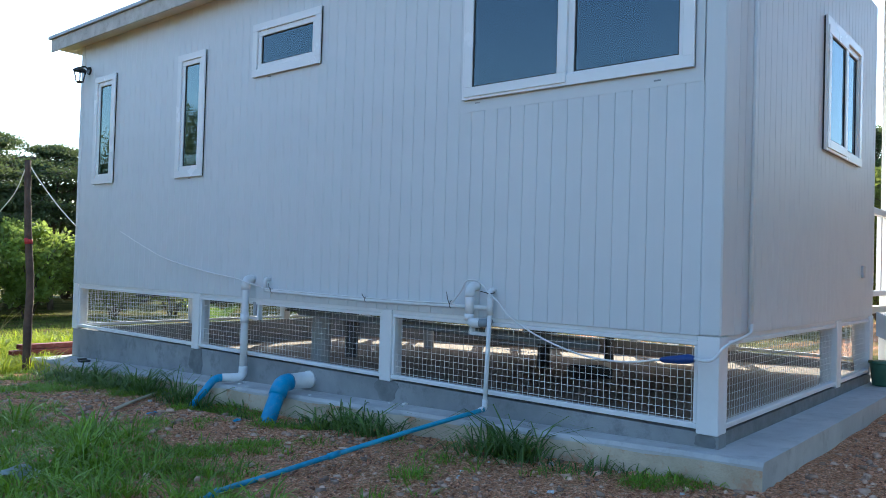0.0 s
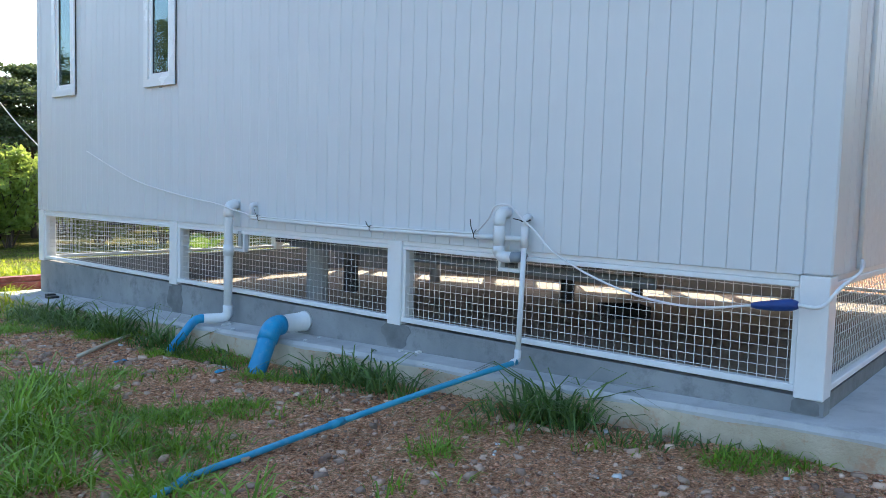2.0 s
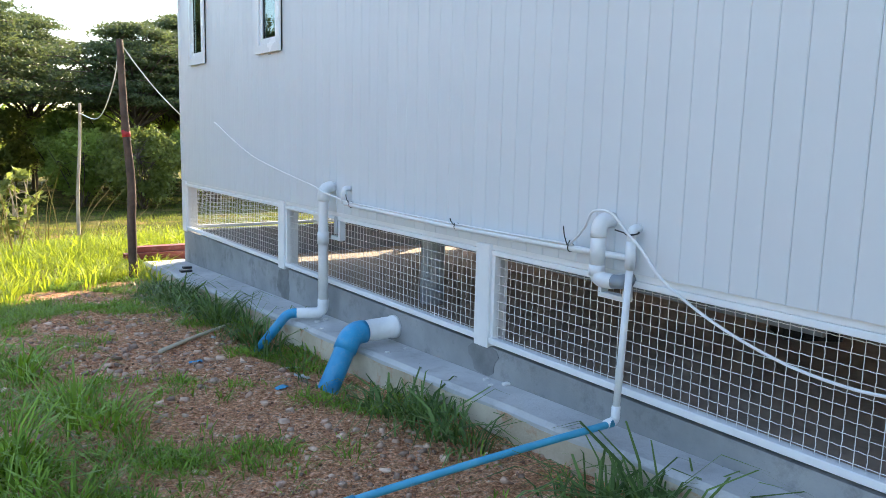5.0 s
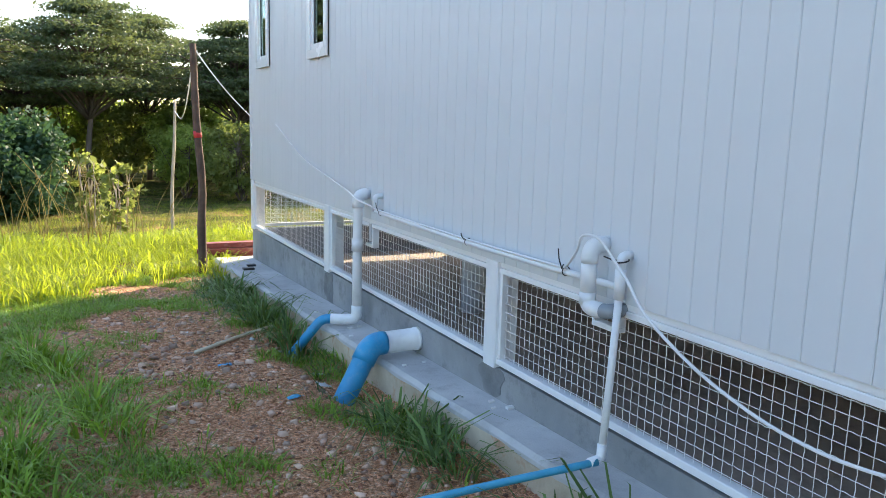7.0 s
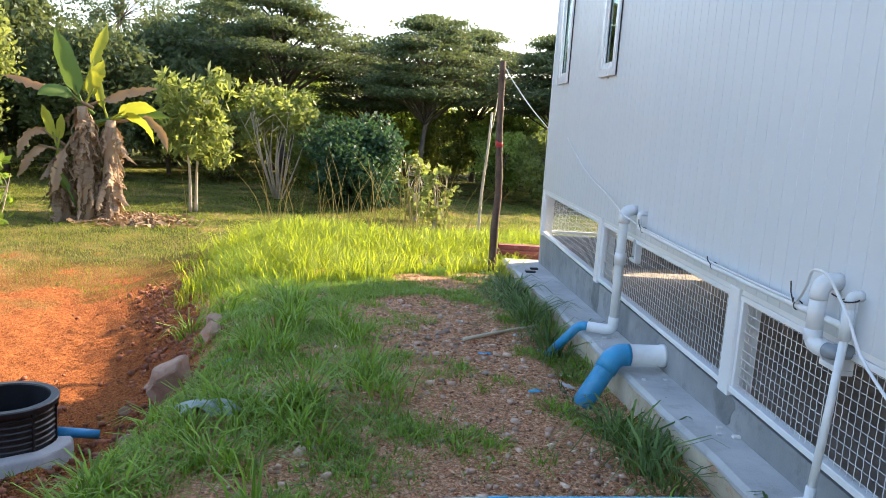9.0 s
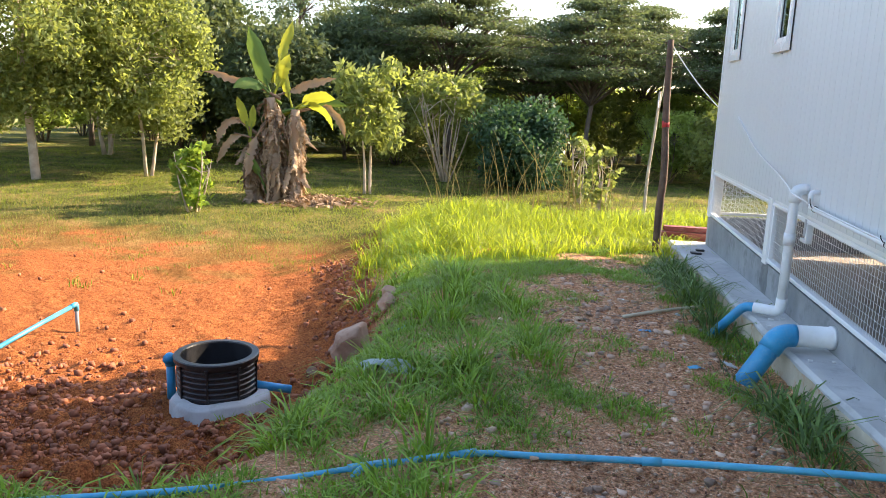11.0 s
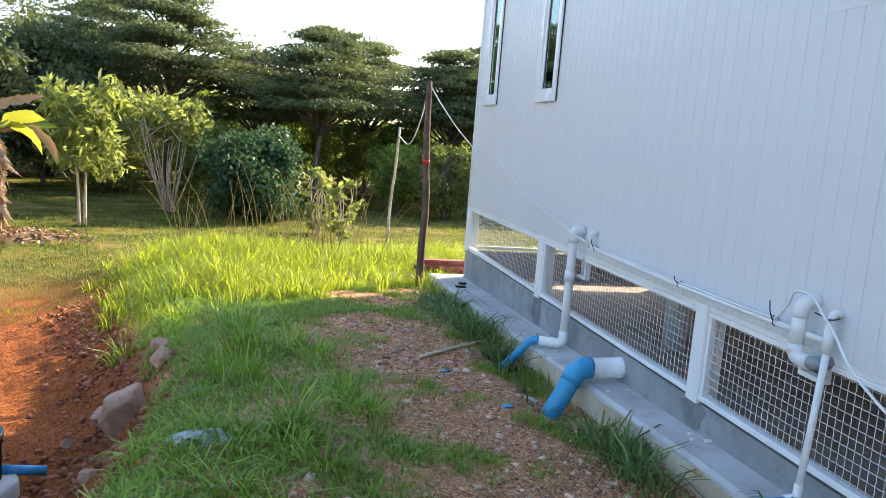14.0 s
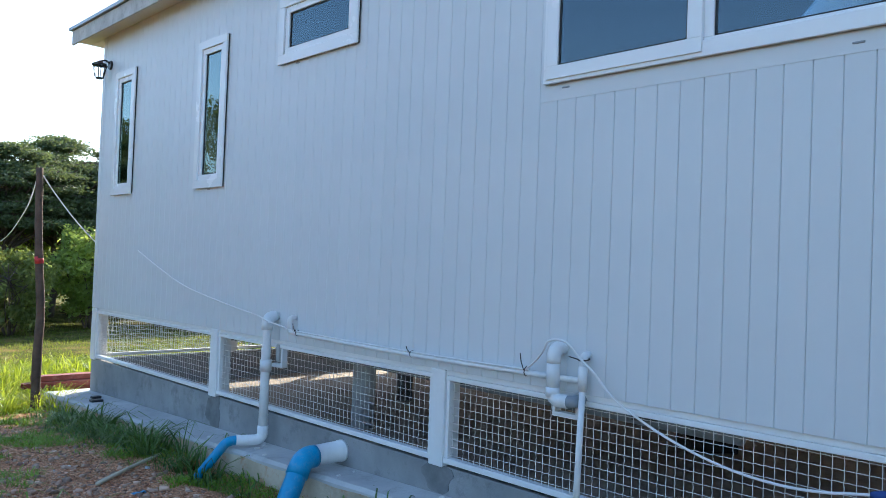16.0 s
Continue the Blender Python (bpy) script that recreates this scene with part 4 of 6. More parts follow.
pts = [(-0.004, 6.09, 1.385), (-0.008, 5.6, 1.235), (-0.012, 5.15, 1.12), (-0.03, 4.5, 1.03), (-0.09, 3.95, 0.985), (-0.105, 3.80, 0.962), (-0.062, 3.66, 0.93), (-0.055, 3.52, 0.915), (-0.05, 2.465, 0.902), (-0.05, 1.75, 0.905), (-0.055, 1.68, 0.915), (-0.085, 1.58, 0.99), (-0.10, 1.53, 1.052), (-0.10, 1.44, 1.055), (-0.085, 1.38, 0.995), (-0.09, 1.30, 0.94), (-0.10, 1.20, 0.855), (-0.105, 1.06, 0.785), (-0.11, 0.92, 0.733), (-0.11, 0.78, 0.694), (-0.115, 0.66, 0.675), (-0.12, 0.52, 0.668), (-0.12, 0.40, 0.676), (-0.12, 0.31, 0.692), (-0.12, 0.245, 0.703)]
part("sheath", tube(bmesh.new(), smooth_path(pts, 5), 0.0052, 8), M_CABLE, cable, "", True)
cn = bmesh.new()
tube(cn, [(-0.12, 0.255, 0.703), (-0.12, 0.235, 0.704), (-0.118, 0.20, 0.708), (-0.115, 0.16, 0.712), (-0.112, 0.11, 0.72), (-0.11, 0.085, 0.722)], [0.009, 0.015, 0.019, 0.022, 0.024, 0.016], 12)
part("connector", cn, M_NAVY, cable, "navy blue taped cable joint", True)
pts = [(-0.11, 0.09, 0.722), (-0.085, 0.03, 0.715), (-0.06, 0.0, 0.73), (-0.05, -0.03, 0.775), (0.05, -0.035, 0.80), (0.20, -0.035, 0.815), (0.34, -0.035, 0.838), (0.375, -0.03, 0.88)]
part("sheath", tube(bmesh.new(), smooth_path(pts, 5), 0.008, 8), M_CABLE, cable, "", True)
part("conduit", tube(bmesh.new(), [(0.378, -0.018, 0.84), (0.378, -0.018, 2.0), (0.372, -0.018, EAVE - 0.05)], 0.011, 10), M_PVC, cable, "thin white conduit up the end wall", True)
for (x, y, z, up) in ((-0.05, 3.53, 0.912, 0.05), (-0.05, 2.465, 0.90, 0.03), (-0.05, 1.695, 0.903, 0.075), (-0.055, 1.385, 0.985, 0.0)):
    bm = bmesh.new()
    r = 0.017 if up else 0.022
    if up:
        tube(bm, [(x + 0.008 + r * math.cos(a), y, z - 0.010 + r * math.sin(a)) for a in np.linspace(0, 2 * math.pi, 11)], 0.0024, 5, False)
        tube(bm, [(x - 0.012, y, z), (x - 0.02, y + 0.010, z + 0.5 * up), (x - 0.022, y + 0.015, z + up)], 0.0026, 5)
        tube(bm, [(x - 0.012, y, z), (x - 0.028, y - 0.03, z + 0.3 * up)], 0.0024, 5)
    else:
        tube(bm, [(x + 0.012 + r * 1.2 * math.cos(a), y + r * math.sin(a), z + 0.004 * math.cos(a)) for a in np.linspace(0, 2 * math.pi, 13)], 0.003, 5, False)
        tube(bm, [(x - 0.01, y + 0.015, z), (x - 0.02, y + 0.055, z + 0.008)], 0.0028, 5)
    part("cable_tie", bm, M_TIE_SHAFT_SHADE, cable, "black cable tie")
part("outlet_box", one_box(3.02, 3.09, -0.02, 0.0, 1.14, 1.24, 0.004), M_STUMP, house, "grey outlet box")

# ---- wall lamp at the far corner ----
lamp = thing("wall_lamp", (0.0, 6.94, 3.1), "black carriage lamp with clear tapered glass on the wall", "wall lamp")
part("wall_plate", tube(bmesh.new(), [(0.0, 6.92, 3.14), (-0.018, 6.92, 3.14)], [0.045, 0.04], 16), M_BLACK, lamp)
part("arm", tube(bmesh.new(), smooth_path([(-0.01, 6.92, 3.15), (-0.05, 6.92, 3.175), (-0.10, 6.92, 3.16)], 4), 0.009, 8), M_BLACK, lamp)
part("cap", tube(bmesh.new(), [(-0.105, 6.92, 3.115), (-0.105, 6.92, 3.13), (-0.105, 6.92, 3.15), (-0.105, 6.92, 3.165)], [0.075, 0.07, 0.035, 0.008], 6), M_BLACK, lamp)
part("glass", tube(bmesh.new(), [(-0.105, 6.92, 3.115), (-0.105, 6.92, 3.005)], [0.062, 0.036], 6), M_CLEAR, lamp, "clear tapered glass")
bm = bmesh.new()
for k in range(6):
    a = 2 * math.pi * k / 6
    tube(bm, [(-0.105 + 0.064 * math.cos(a), 6.92 + 0.064 * math.sin(a), 3.115), (-0.105 + 0.038 * math.cos(a), 6.92 + 0.038 * math.sin(a), 3.0)], 0.004, 4)
part("cage", bm, M_BLACK, lamp)
part("base", tube(bmesh.new(), [(-0.105, 6.92, 3.005), (-0.105, 6.92, 2.99)], [0.04, 0.03], 6), M_BLACK, lamp)

# ---- pole, wires, stacked steel ----
pole = thing("wooden_pole", (-0.5, 6.95, -0.1), "rough dark wooden pole with a red paint mark", "pole")
pb = Vector((-0.50, 6.98, -0.12))
pts = [(-0.50, 6.98, -0.2), (-0.505, 6.985, 0.4), (-0.49, 7.0, 0.8), (-0.52, 7.02, 1.3), (-0.53, 7.05, 1.7), (-0.535, 7.07, 2.11)]
part("shaft", tube(bmesh.new(), smooth_path(pts, 4), [0.043 - 0.012 * k / 20 + 0.002 * math.sin(k * 2.2) for k in range(21)], 12), M_POLE, pole, "", True)
part("paint_mark", tube(bmesh.new(), [(-0.515, 7.016, 1.235), (-0.521, 7.022, 1.30)], 0.0385, 12), M_REDPAINT, pole, "faded red paint mark", True)
part("wire", tube(bmesh.new(), smooth_path([(-0.535, 7.07, 2.08), (-0.50, 7.6, 1.72), (-0.38, 9.0, 1.42), (-0.08, 11.9, 1.52)], 6), 0.006, 6), M_CABLE, pole, "sagging white wire")
part("wire", tube(bmesh.new(), smooth_path([(-0.535, 7.07, 2.09), (-0.40, 7.08, 1.90), (-0.20, 7.10, 1.66), (0.02, 7.12, 1.44)], 6), 0.006, 6), M_CABLE, pole, "sagging white wire")
pole2 = thing("thin_pole", (-0.1, 11.9, -0.5), "thin pale leaning wooden post in the grass", "pole")
part("shaft", tube(bmesh.new(), smooth_path([(-0.16, 11.92, -0.7), (-0.15, 11.90, 0.3), (-0.10, 11.9, 1.0), (-0.07, 11.9, 1.66)], 4), [0.028 - 0.008 * k / 12 for k in range(13)], 8), M_BARK_PALE, pole2, "", True)

for i, (z, y, dx, ln) in enumerate(((0.02, 7.42, 0.0, 1.9), (0.075, 7.50, 0.1, 1.9), (0.13, 7.44, -0.05, 2.0), (0.185, 7.50, 0.05, 1.8))):
    bm = bmesh.new()
    box(bm, -0.42 + dx, -0.42 + dx + ln, y, y + 0.004, z - 0.1, z - 0.05)
    box(bm, -0.42 + dx, -0.42 + dx + ln, y + 0.004, y + 0.10, z - 0.1, z - 0.096)
    box(bm, -0.42 + dx, -0.42 + dx + ln, y + 0.004, y + 0.10, z - 0.054, z - 0.05)
    box(bm, -0.42 + dx, -0.42 + dx + ln, y + 0.104, y + 0.108, z - 0.1, z - 0.05)
    ob = part("steel_section", bm, M_REDSTEEL)
    tagged(ob, "red-primed steel section stacked on the grass behind the slab", "steel bar", "stacked steel")

stick = part("stick", tube(bmesh.new(), smooth_path([(-1.034, 4.023, gz(-1.034, 4.023) + 0.016), (-0.75, 4.25, gz(-0.75, 4.25) + 0.022), (-0.457, 4.477, gz(-0.457, 4.477) + 0.014)], 4), [0.014 - 0.0005 * k for k in range(9)], 8), M_STICK, None, "", True)
tagged(stick, "pale dry bamboo stick lying on the dirt", "stick")

# ---- manhole tank on the dug ground ----
tank = thing("septic_tank_riser", (-3.77, 3.52, -0.7), "black ribbed plastic tank riser, open, set in concrete", "tank")
tx, ty, tz = -3.79, 3.52, -0.66
bm = bmesh.new()
n = 40
rings = []
for r, z in ((0.335, -0.1), (0.325, 0.045), (0.31, 0.065), (0.24, 0.07)):
    rings.append([bm.verts.new((tx + 0.02 + (r + 0.016 * math.sin(3 * a + 1) + 0.01 * math.sin(7 * a)) * math.cos(a), ty - 0.02 + (r + 0.016 * math.sin(3 * a + 1)) * math.sin(a), tz + z + 0.006 * math.sin(5 * a))) for a in (2 * math.pi * k / n for k in range(n))])
for a, b in zip(rings, rings[1:]):
    for k in range(n):
        bm.faces.new((a[k], a[(k + 1) % n], b[(k + 1) % n], b[k]))
part("concrete_collar", bm, M_SLAB, tank, "rough pale concrete ring", True)
bm = bmesh.new()
prof = [(0.262, 0.06)]
for k in range(6):
    z = 0.080 + k * 0.037
    prof += [(0.262, z), (0.268, z + 0.006), (0.268, z + 0.014), (0.262, z + 0.02)]
prof += [(0.262, 0.303), (0.285, 0.308), (0.287, 0.336), (0.280, 0.342), (0.240, 0.342), (0.236, 0.333), (0.236, 0.325)]
rings = [[bm.verts.new((tx + r * math.cos(a), ty + r * math.sin(a), tz + z)) for a in (2 * math.pi * k / 48 for k in range(48))] for r, z in prof]
for a, b in zip(rings, rings[1:]):
    for k in range(48):
        bm.faces.new((a[k], a[(k + 1) % 48], b[(k + 1) % 48], b[k]))
bmesh.ops.recalc_face_normals(bm, faces=bm.faces)
part("drum", bm, M_BLACK, tank)
# near-black liner and shut floor: the deep shaft's shade is put into colour
bm = bmesh.new()
rings = [[bm.verts.new((tx + r * math.cos(a), ty + r * math.sin(a), tz + z)) for a in (2 * math.pi * k / 48 for k in range(48))] for r, z in ((0.2362, 0.327), (0.235, 0.2), (0.234, 0.02))]
for a, b in zip(rings, rings[1:]):
    for k in range(48):
        bm.faces.new((a[(k + 1) % 48], a[k], b[k], b[(k + 1) % 48]))
bm.faces.new(rings[-1])
part("shaft", bm, M_TIE_SHAFT_SHADE, tank, "inside of the riser, blackened for its deep shade", True)
for k in range(8):
    a = 2 * math.pi * k / 8 + 0.2
    m = Matrix.Translation((tx, ty, tz)) @ Matrix.Rotation(a, 4, "Z")
    part("rib", one_box(0.258, 0.276, -0.006, 0.006, 0.075, 0.308, 0.002, m=m), M_BLACK, tank)
    part("rim_bolt", one_box(0.262, 0.284, -0.012, 0.012, 0.278, 0.308, 0.004, m=m), M_BLACK, tank)
part("inlet_pipe", tube(bmesh.new(), [(-3.56, 3.60, tz + 0.10), (-3.32, 3.70, tz + 0.045)], 0.030, 16), M_BLUE, tank, "blue outlet pipe stub", True)
part("vent_pipe", tube(bmesh.new(), [(-4.125, 3.50, tz - 0.05), (-4.125, 3.50, tz + 0.26)], 0.030, 14), M_BLUE, tank, "blue vent pipe", True)
part("vent_cap", tube(bmesh.new(), elbow((-4.125, 3.50, tz + 0.22), (-4.125, 3.50, tz + 0.285), (-4.105, 3.43, tz + 0.29), 0.03), 0.036, 14), M_BLUE, tank, "blue pipe bend", True)

outpipe = thing("garden_pipe", (-5.66, 4.68, -0.66), "pale blue water pipe on a short upright over soil", "pipe")
part("run", tube(bmesh.new(), [(-5.66, 4.68, -0.44), (-5.66, 4.2, -0.48), (-5.65, 3.30, -0.56)], 0.019, 10), M_CYAN, outpipe, "", True)
part("upright", tube(bmesh.new(), [(-5.66, 4.68, -0.76), (-5.66, 4.68, -0.44)], 0.016, 10), M_PVC_DARK, outpipe, "", True)
part("elbow", tube(bmesh.new(), elbow((-5.66, 4.68, -0.50), (-5.66, 4.68, -0.437), (-5.66, 4.60, -0.447), 0.02), 0.022, 10), M_CYAN, outpipe, "", True)

# ---- stones, clods ----
ICO_V = np.array([(-1, -1, -1), (1, -1, -1), (1, 1, -1), (-1, 1, -1), (-0.8, -0.8, 1), (0.8, -0.8, 1), (0.8, 0.8, 1), (-0.8, 0.8, 1)], float) * 0.75
ICO_F = np.array([(0, 3, 2, 1), (4, 5, 6, 7), (0, 1, 5, 4), (1, 2, 6, 5), (2, 3, 7, 6), (3, 0, 4, 7)])


def stones(name, xy, size, material, label, category, sink=0.35, flat=0.65, seed=1):
    rng = np.random.default_rng(seed)
    n = len(xy)
    jit = rng.uniform(0.35, 1.5, (n, 8, 3))
    ang = rng.uniform(0, 2 * np.pi, n)
    sc = np.stack([size, size * rng.uniform(0.6, 1.0, n), size * flat * rng.uniform(0.6, 1.1, n)], -1)
    v = ICO_V[None] * jit * sc[:, None, :]
    c, s = np.cos(ang)[:, None], np.sin(ang)[:, None]
    x, y = v[..., 0] * c - v[..., 1] * s, v[..., 0] * s + v[..., 1] * c
    z = v[..., 2] + (land(xy[:, 0], xy[:, 1]) + size * flat * (1 - 2 * sink) * 0.5)[:, None]
    verts = np.stack([x + xy[:, :1], y + xy[:, 1:2], z], -1).reshape(-1, 3)
    faces = (ICO_F[None] + 8 * np.arange(n)[:, None, None]).reshape(-1, 4)
    ob = attach(name, np_mesh(name, verts, faces), material)
    return tagged(ob, label, category, kind="stuff")


def scatter(n, x0, x1, y0, y1, keep, seed):
    rng = np.random.default_rng(seed)
    p = np.stack([rng.uniform(x0, x1, n), rng.uniform(y0, y1, n)], -1)
    return p[rng.uniform(0, 1, n) < keep(p[:, 0], p[:, 1])]


def bare(x, y):
    return np.clip(1 - 1.4 * turf_cover(x, y), 0, 1) * ((x < slab_front(y) - 0.02) | (y < -0.32)) * (1 - dug(x, y))


p = scatter(11000, -3.4, 2.6, -1.6, 6.3, bare, 11)
r = np.random.default_rng(5)
stones("gravel", p, 0.005 + 0.026 * r.random(len(p)) ** 3.2, M_STONE, "small brown and pink stones strewn over the dirt", "gravel", seed=2)
p = scatter(60000, -3.4, 2.6, -1.6, 6.3, bare, 14)
stones("earth_crumbs", p, 0.003 + 0.009 * r.random(len(p)) ** 2.5, M_CRUMB, "crumbly loose brown earth", "soil", seed=6)
p = scatter(3600, -3.2, 0.4, -1.2, 6.0, lambda x, y: bare(x, y) * np.clip(0.40 + 0.8 * lumps(x, y, 2.6, 5), 0.06, 1), 15)
stones("broken_stones", p, 0.009 + 0.029 * r.random(len(p)) ** 3.2, M_STONE, "broken pinkish stones lying on the dirt", "stones", sink=0.3, flat=0.45, seed=8)
p = scatter(300, -3.2, -0.1, -0.9, 6.0, lambda x, y: bare(x, y) * np.clip(0.25 + 0.9 * sstep(x, -1.2, -0.25) * (1 - sstep(y, 0.9, 1.6)), 0, 1), 12)
stones("rubble", p, 0.008 + 0.014 * r.random(len(p)) ** 2, M_PALE, "scattered pale chips of mortar and stone", "rubble", seed=3)


def clod_keep(x, y):
    near_bank = np.exp(-((bank_edge(y) - x - 0.40) / 0.30) ** 2)
    heap = np.exp(-((x + 4.4) / 1.7) ** 2 - ((y - 2.5) / 1.15) ** 2)
    return np.clip(dug(x, y) * (0.8 * near_bank + 0.9 * heap + 0.003) - 3.0 * (np.hypot(x - tx, y - ty) < 0.38), 0, 1)


p = scatter(120000, -8.0, -2.3, 0.8, 7.5, clod_keep, 13)
stones("soil_clods", p, 0.004 + 0.034 * r.random(len(p)) ** 7, M_CLOD, "loose clods of dug red earth", "soil", seed=4, flat=0.8)


def boulder(x, y, s, label, seed, tall=0.8):
    """A broken, flat-sided lump of rock."""
    rng = np.random.default_rng(seed)
    bm = bmesh.new()
    for k in range(15):
        d = rng.normal(0, 1, 3)
        d /= np.linalg.norm(d)
        d *= rng.uniform(0.8, 1.1)
        bm.verts.new((x + s * d[0], y + s * 0.8 * d[1], gz(x, y) + s * (0.45 + tall * d[2])))
    r = bmesh.ops.convex_hull(bm, input=bm.verts)
    bmesh.ops.delete(bm, geom=[v for v in bm.verts if not v.link_faces], context="VERTS")
    bmesh.ops.bevel(bm, geom=list(bm.edges), offset=s * 0.05, segments=1, affect="EDGES")
    bmesh.ops.triangulate(bm, faces=bm.faces)
    bmesh.ops.subdivide_edges(bm, edges=list(bm.edges), cuts=1, use_grid_fill=True)
    for v in bm.verts:
        v.co += Vector((1, 1, 1)) * s * 0.10 * noise.noise(v.co * (2.2 / s))
    bmesh.ops.recalc_face_normals(bm, faces=bm.faces)
    ob = part("rock", bm, M_ROCK, None, "")
    return tagged(ob, label, "rock", "rocks on the bank")


boulder(-2.90, 3.80, 0.17, "lump of brown rock half buried in the bank", 11, 1.25)
boulder(-3.06, 4.06, 0.12, "small brown rock on red soil", 2)
boulder(-2.74, 4.15, 0.10, "small brown rock on red soil", 3)
boulder(-2.80, 4.50, 0.08, "small brown rock on red soil", 4)
boulder(-3.3, 4.1, 0.06, "small brown rock on red soil", 5)
boulder(-3.0, 3.3, 0.07, "small brown rock on red soil", 6)

bm = bmesh.new()
bmesh.ops.create_grid(bm, x_segments=14, y_segments=10, size=1)
for v in bm.verts:
    x, y = -2.33 + v.co.x * 0.14 + 0.03 * math.sin(9 * v.co.y), 2.45 + v.co.y * 0.07
    v.co = Vector((x, y, gz(x, y) + 0.05 + 0.035 * noise.noise(Vector((x * 14, y * 14, 0))) - 0.04 * (v.co.x ** 2 + v.co.y ** 2)))
bag = part("plastic_sheet", bm, M_BAG, None, "", True)
tagged(bag, "crumpled pale plastic sheet caught in the grass", "plastic sheet")
bm = bmesh.new()
bmesh.ops.create_grid(bm, x_segments=8, y_segments=8, size=1)
for v in bm.verts:
    x, y = -3.55 + v.co.x * 0.05, 1.95 + v.co.y * 0.05
    v.co = Vector((x, y, gz(x, y) + 0.03 + 0.05 * noise.noise(Vector((x * 40, y * 40, 3))) - 0.02 * (v.co.x ** 2 + v.co.y ** 2)))
tagged(part("litter", bm, M_PALE, None, "", True), "crumpled white scrap of plastic on red soil", "litter")
for x, y, m, lab in ((-0.92, 3.71, M_BLUE, "torn blue scrap of plastic on the dirt"), (-0.72, 2.96, M_CYAN, "torn blue scrap of plastic on the dirt"), (-2.44, 3.27, M_CYAN, "torn blue scrap of plastic on the dirt"), (-0.43, 3.50, M_PALE, "broken pale shard beside the sewer pipe"), (-0.47, 3.28, M_PALE, "broken pale shard beside the sewer pipe")):
    bm = bmesh.new()
    bmesh.ops.create_grid(bm, x_segments=5, y_segments=4, size=1)
    for v in bm.verts:
        px, py = x + v.co.x * 0.035 + 0.01 * math.sin(20 * x + 3 * v.co.y), y + v.co.y * 0.022
        v.co = Vector((px, py, gz(px, py) + 0.012 + 0.018 * noise.noise(Vector((px * 45, py * 45, 1))) - 0.008 * v.co.x ** 2))
    tagged(part("scrap", bm, m, None, "", True), lab, "scrap", "scraps on the dirt")
for x, y, s in ((-0.20, 6.35, 0.05), (-0.13, 6.55, 0.04)):
    ob = part("tile_scrap", one_box(x - s, x + s, y - s * 0.7, y + s * 0.7, slab_z(y), slab_z(y) + 0.02, 0.004), M_BLACK)
    tagged(ob, "dark scrap of tile lying on the concrete slab", "tile scrap", "scraps on the slab")
for i in range(16):
    y = 1.2 + 3.6 * random.random()
    x = slab_front(y) + 0.05 + 0.16 * random.random()
    s = 0.006 + 0.012 * random.random()
    ob = part("mortar_chip", one_box(x - s, x + s, y - s * 0.7, y + s * 0.7, slab_z(y) - 0.003, slab_z(y) + s * 0.6, s * 0.15, m=None), M_PALE)
    tagged(ob, "pale chip of mortar on the concrete slab", "mortar chip", "chips on the slab")


# ---- grass ----
def blades(name, xy, height, width, material, label, lean=0.5, seed=1, z=None, category="grass", centre=None):
    """Bent grass blades at plan points, in one mesh."""
    rng = np.random.default_rng(seed)
    n = len(xy)
    ang, bend = rng.uniform(0, 2 * np.pi, n), lean * rng.uniform(0.25, 1.3, n)
    if xy.shape[1] == 3:
        ang = xy[:, 2]
    if centre is not None:
        ang = np.arctan2(xy[:, 1] - centre[1], xy[:, 0] - centre[0]) + rng.normal(0, 0.5, n)
    h = height * np.clip(rng.lognormal(-0.15, 0.33, n), 0.3, 1.45)
    d = np.stack([np.cos(ang), np.sin(ang), 0 * ang], -1)
    tw = ang + rng.uniform(0.6, 2.4, n)
    s = np.stack([np.cos(tw), np.sin(tw), 0 * ang], -1) * (width * rng.uniform(0.6, 1.3, n))[:, None] / 2
    base = np.stack([xy[:, 0], xy[:, 1], (land(xy[:, 0], xy[:, 1]) if z is None else z) - 0.01], -1)
    up = np.array([0, 0, 1.0])
    p1 = base + up * (h * 0.45)[:, None] + d * (h * bend * 0.16)[:, None]
    p2 = base + up * (h * (0.84 - 0.10 * bend))[:, None] + d * (h * bend * 0.48)[:, None]
    p3 = base + up * (h * np.maximum(1.0 - 0.42 * bend, 0.05))[:, None] + d * (h * bend * 0.95)[:, None]
    verts = np.stack([base - s, base + s, p1 - s * 0.9, p1 + s * 0.9, p2 - s * 0.6, p2 + s * 0.6, p3], 1).reshape(-1, 3)
    k = 7 * np.arange(n)[:, None]
    quads = np.concatenate([k + [0, 1, 3, 2], k + [2, 3, 5, 4]])
    ob = attach(name, np_mesh(name, verts, quads, k + [4, 5, 6]), material)
    return tagged(ob, label, category, kind="stuff")


def clumped(xy, per, spread, seed):
    """Blades round each point: columns x, y and the way out from the clump's heart."""
    rng = np.random.default_rng(seed)
    off = rng.normal(0, spread, (len(xy), per, 2))
    out = np.arctan2(off[..., 1], off[..., 0]) + rng.normal(0, 0.45, off.shape[:2])
    return np.concatenate([xy[:, None, :] + off, out[..., None]], -1).reshape(-1, 3)


def off_slab(p):
    return p[(p[:, 0] < slab_front(p[:, 1]) - 0.01) | (p[:, 1] > 7.3)]


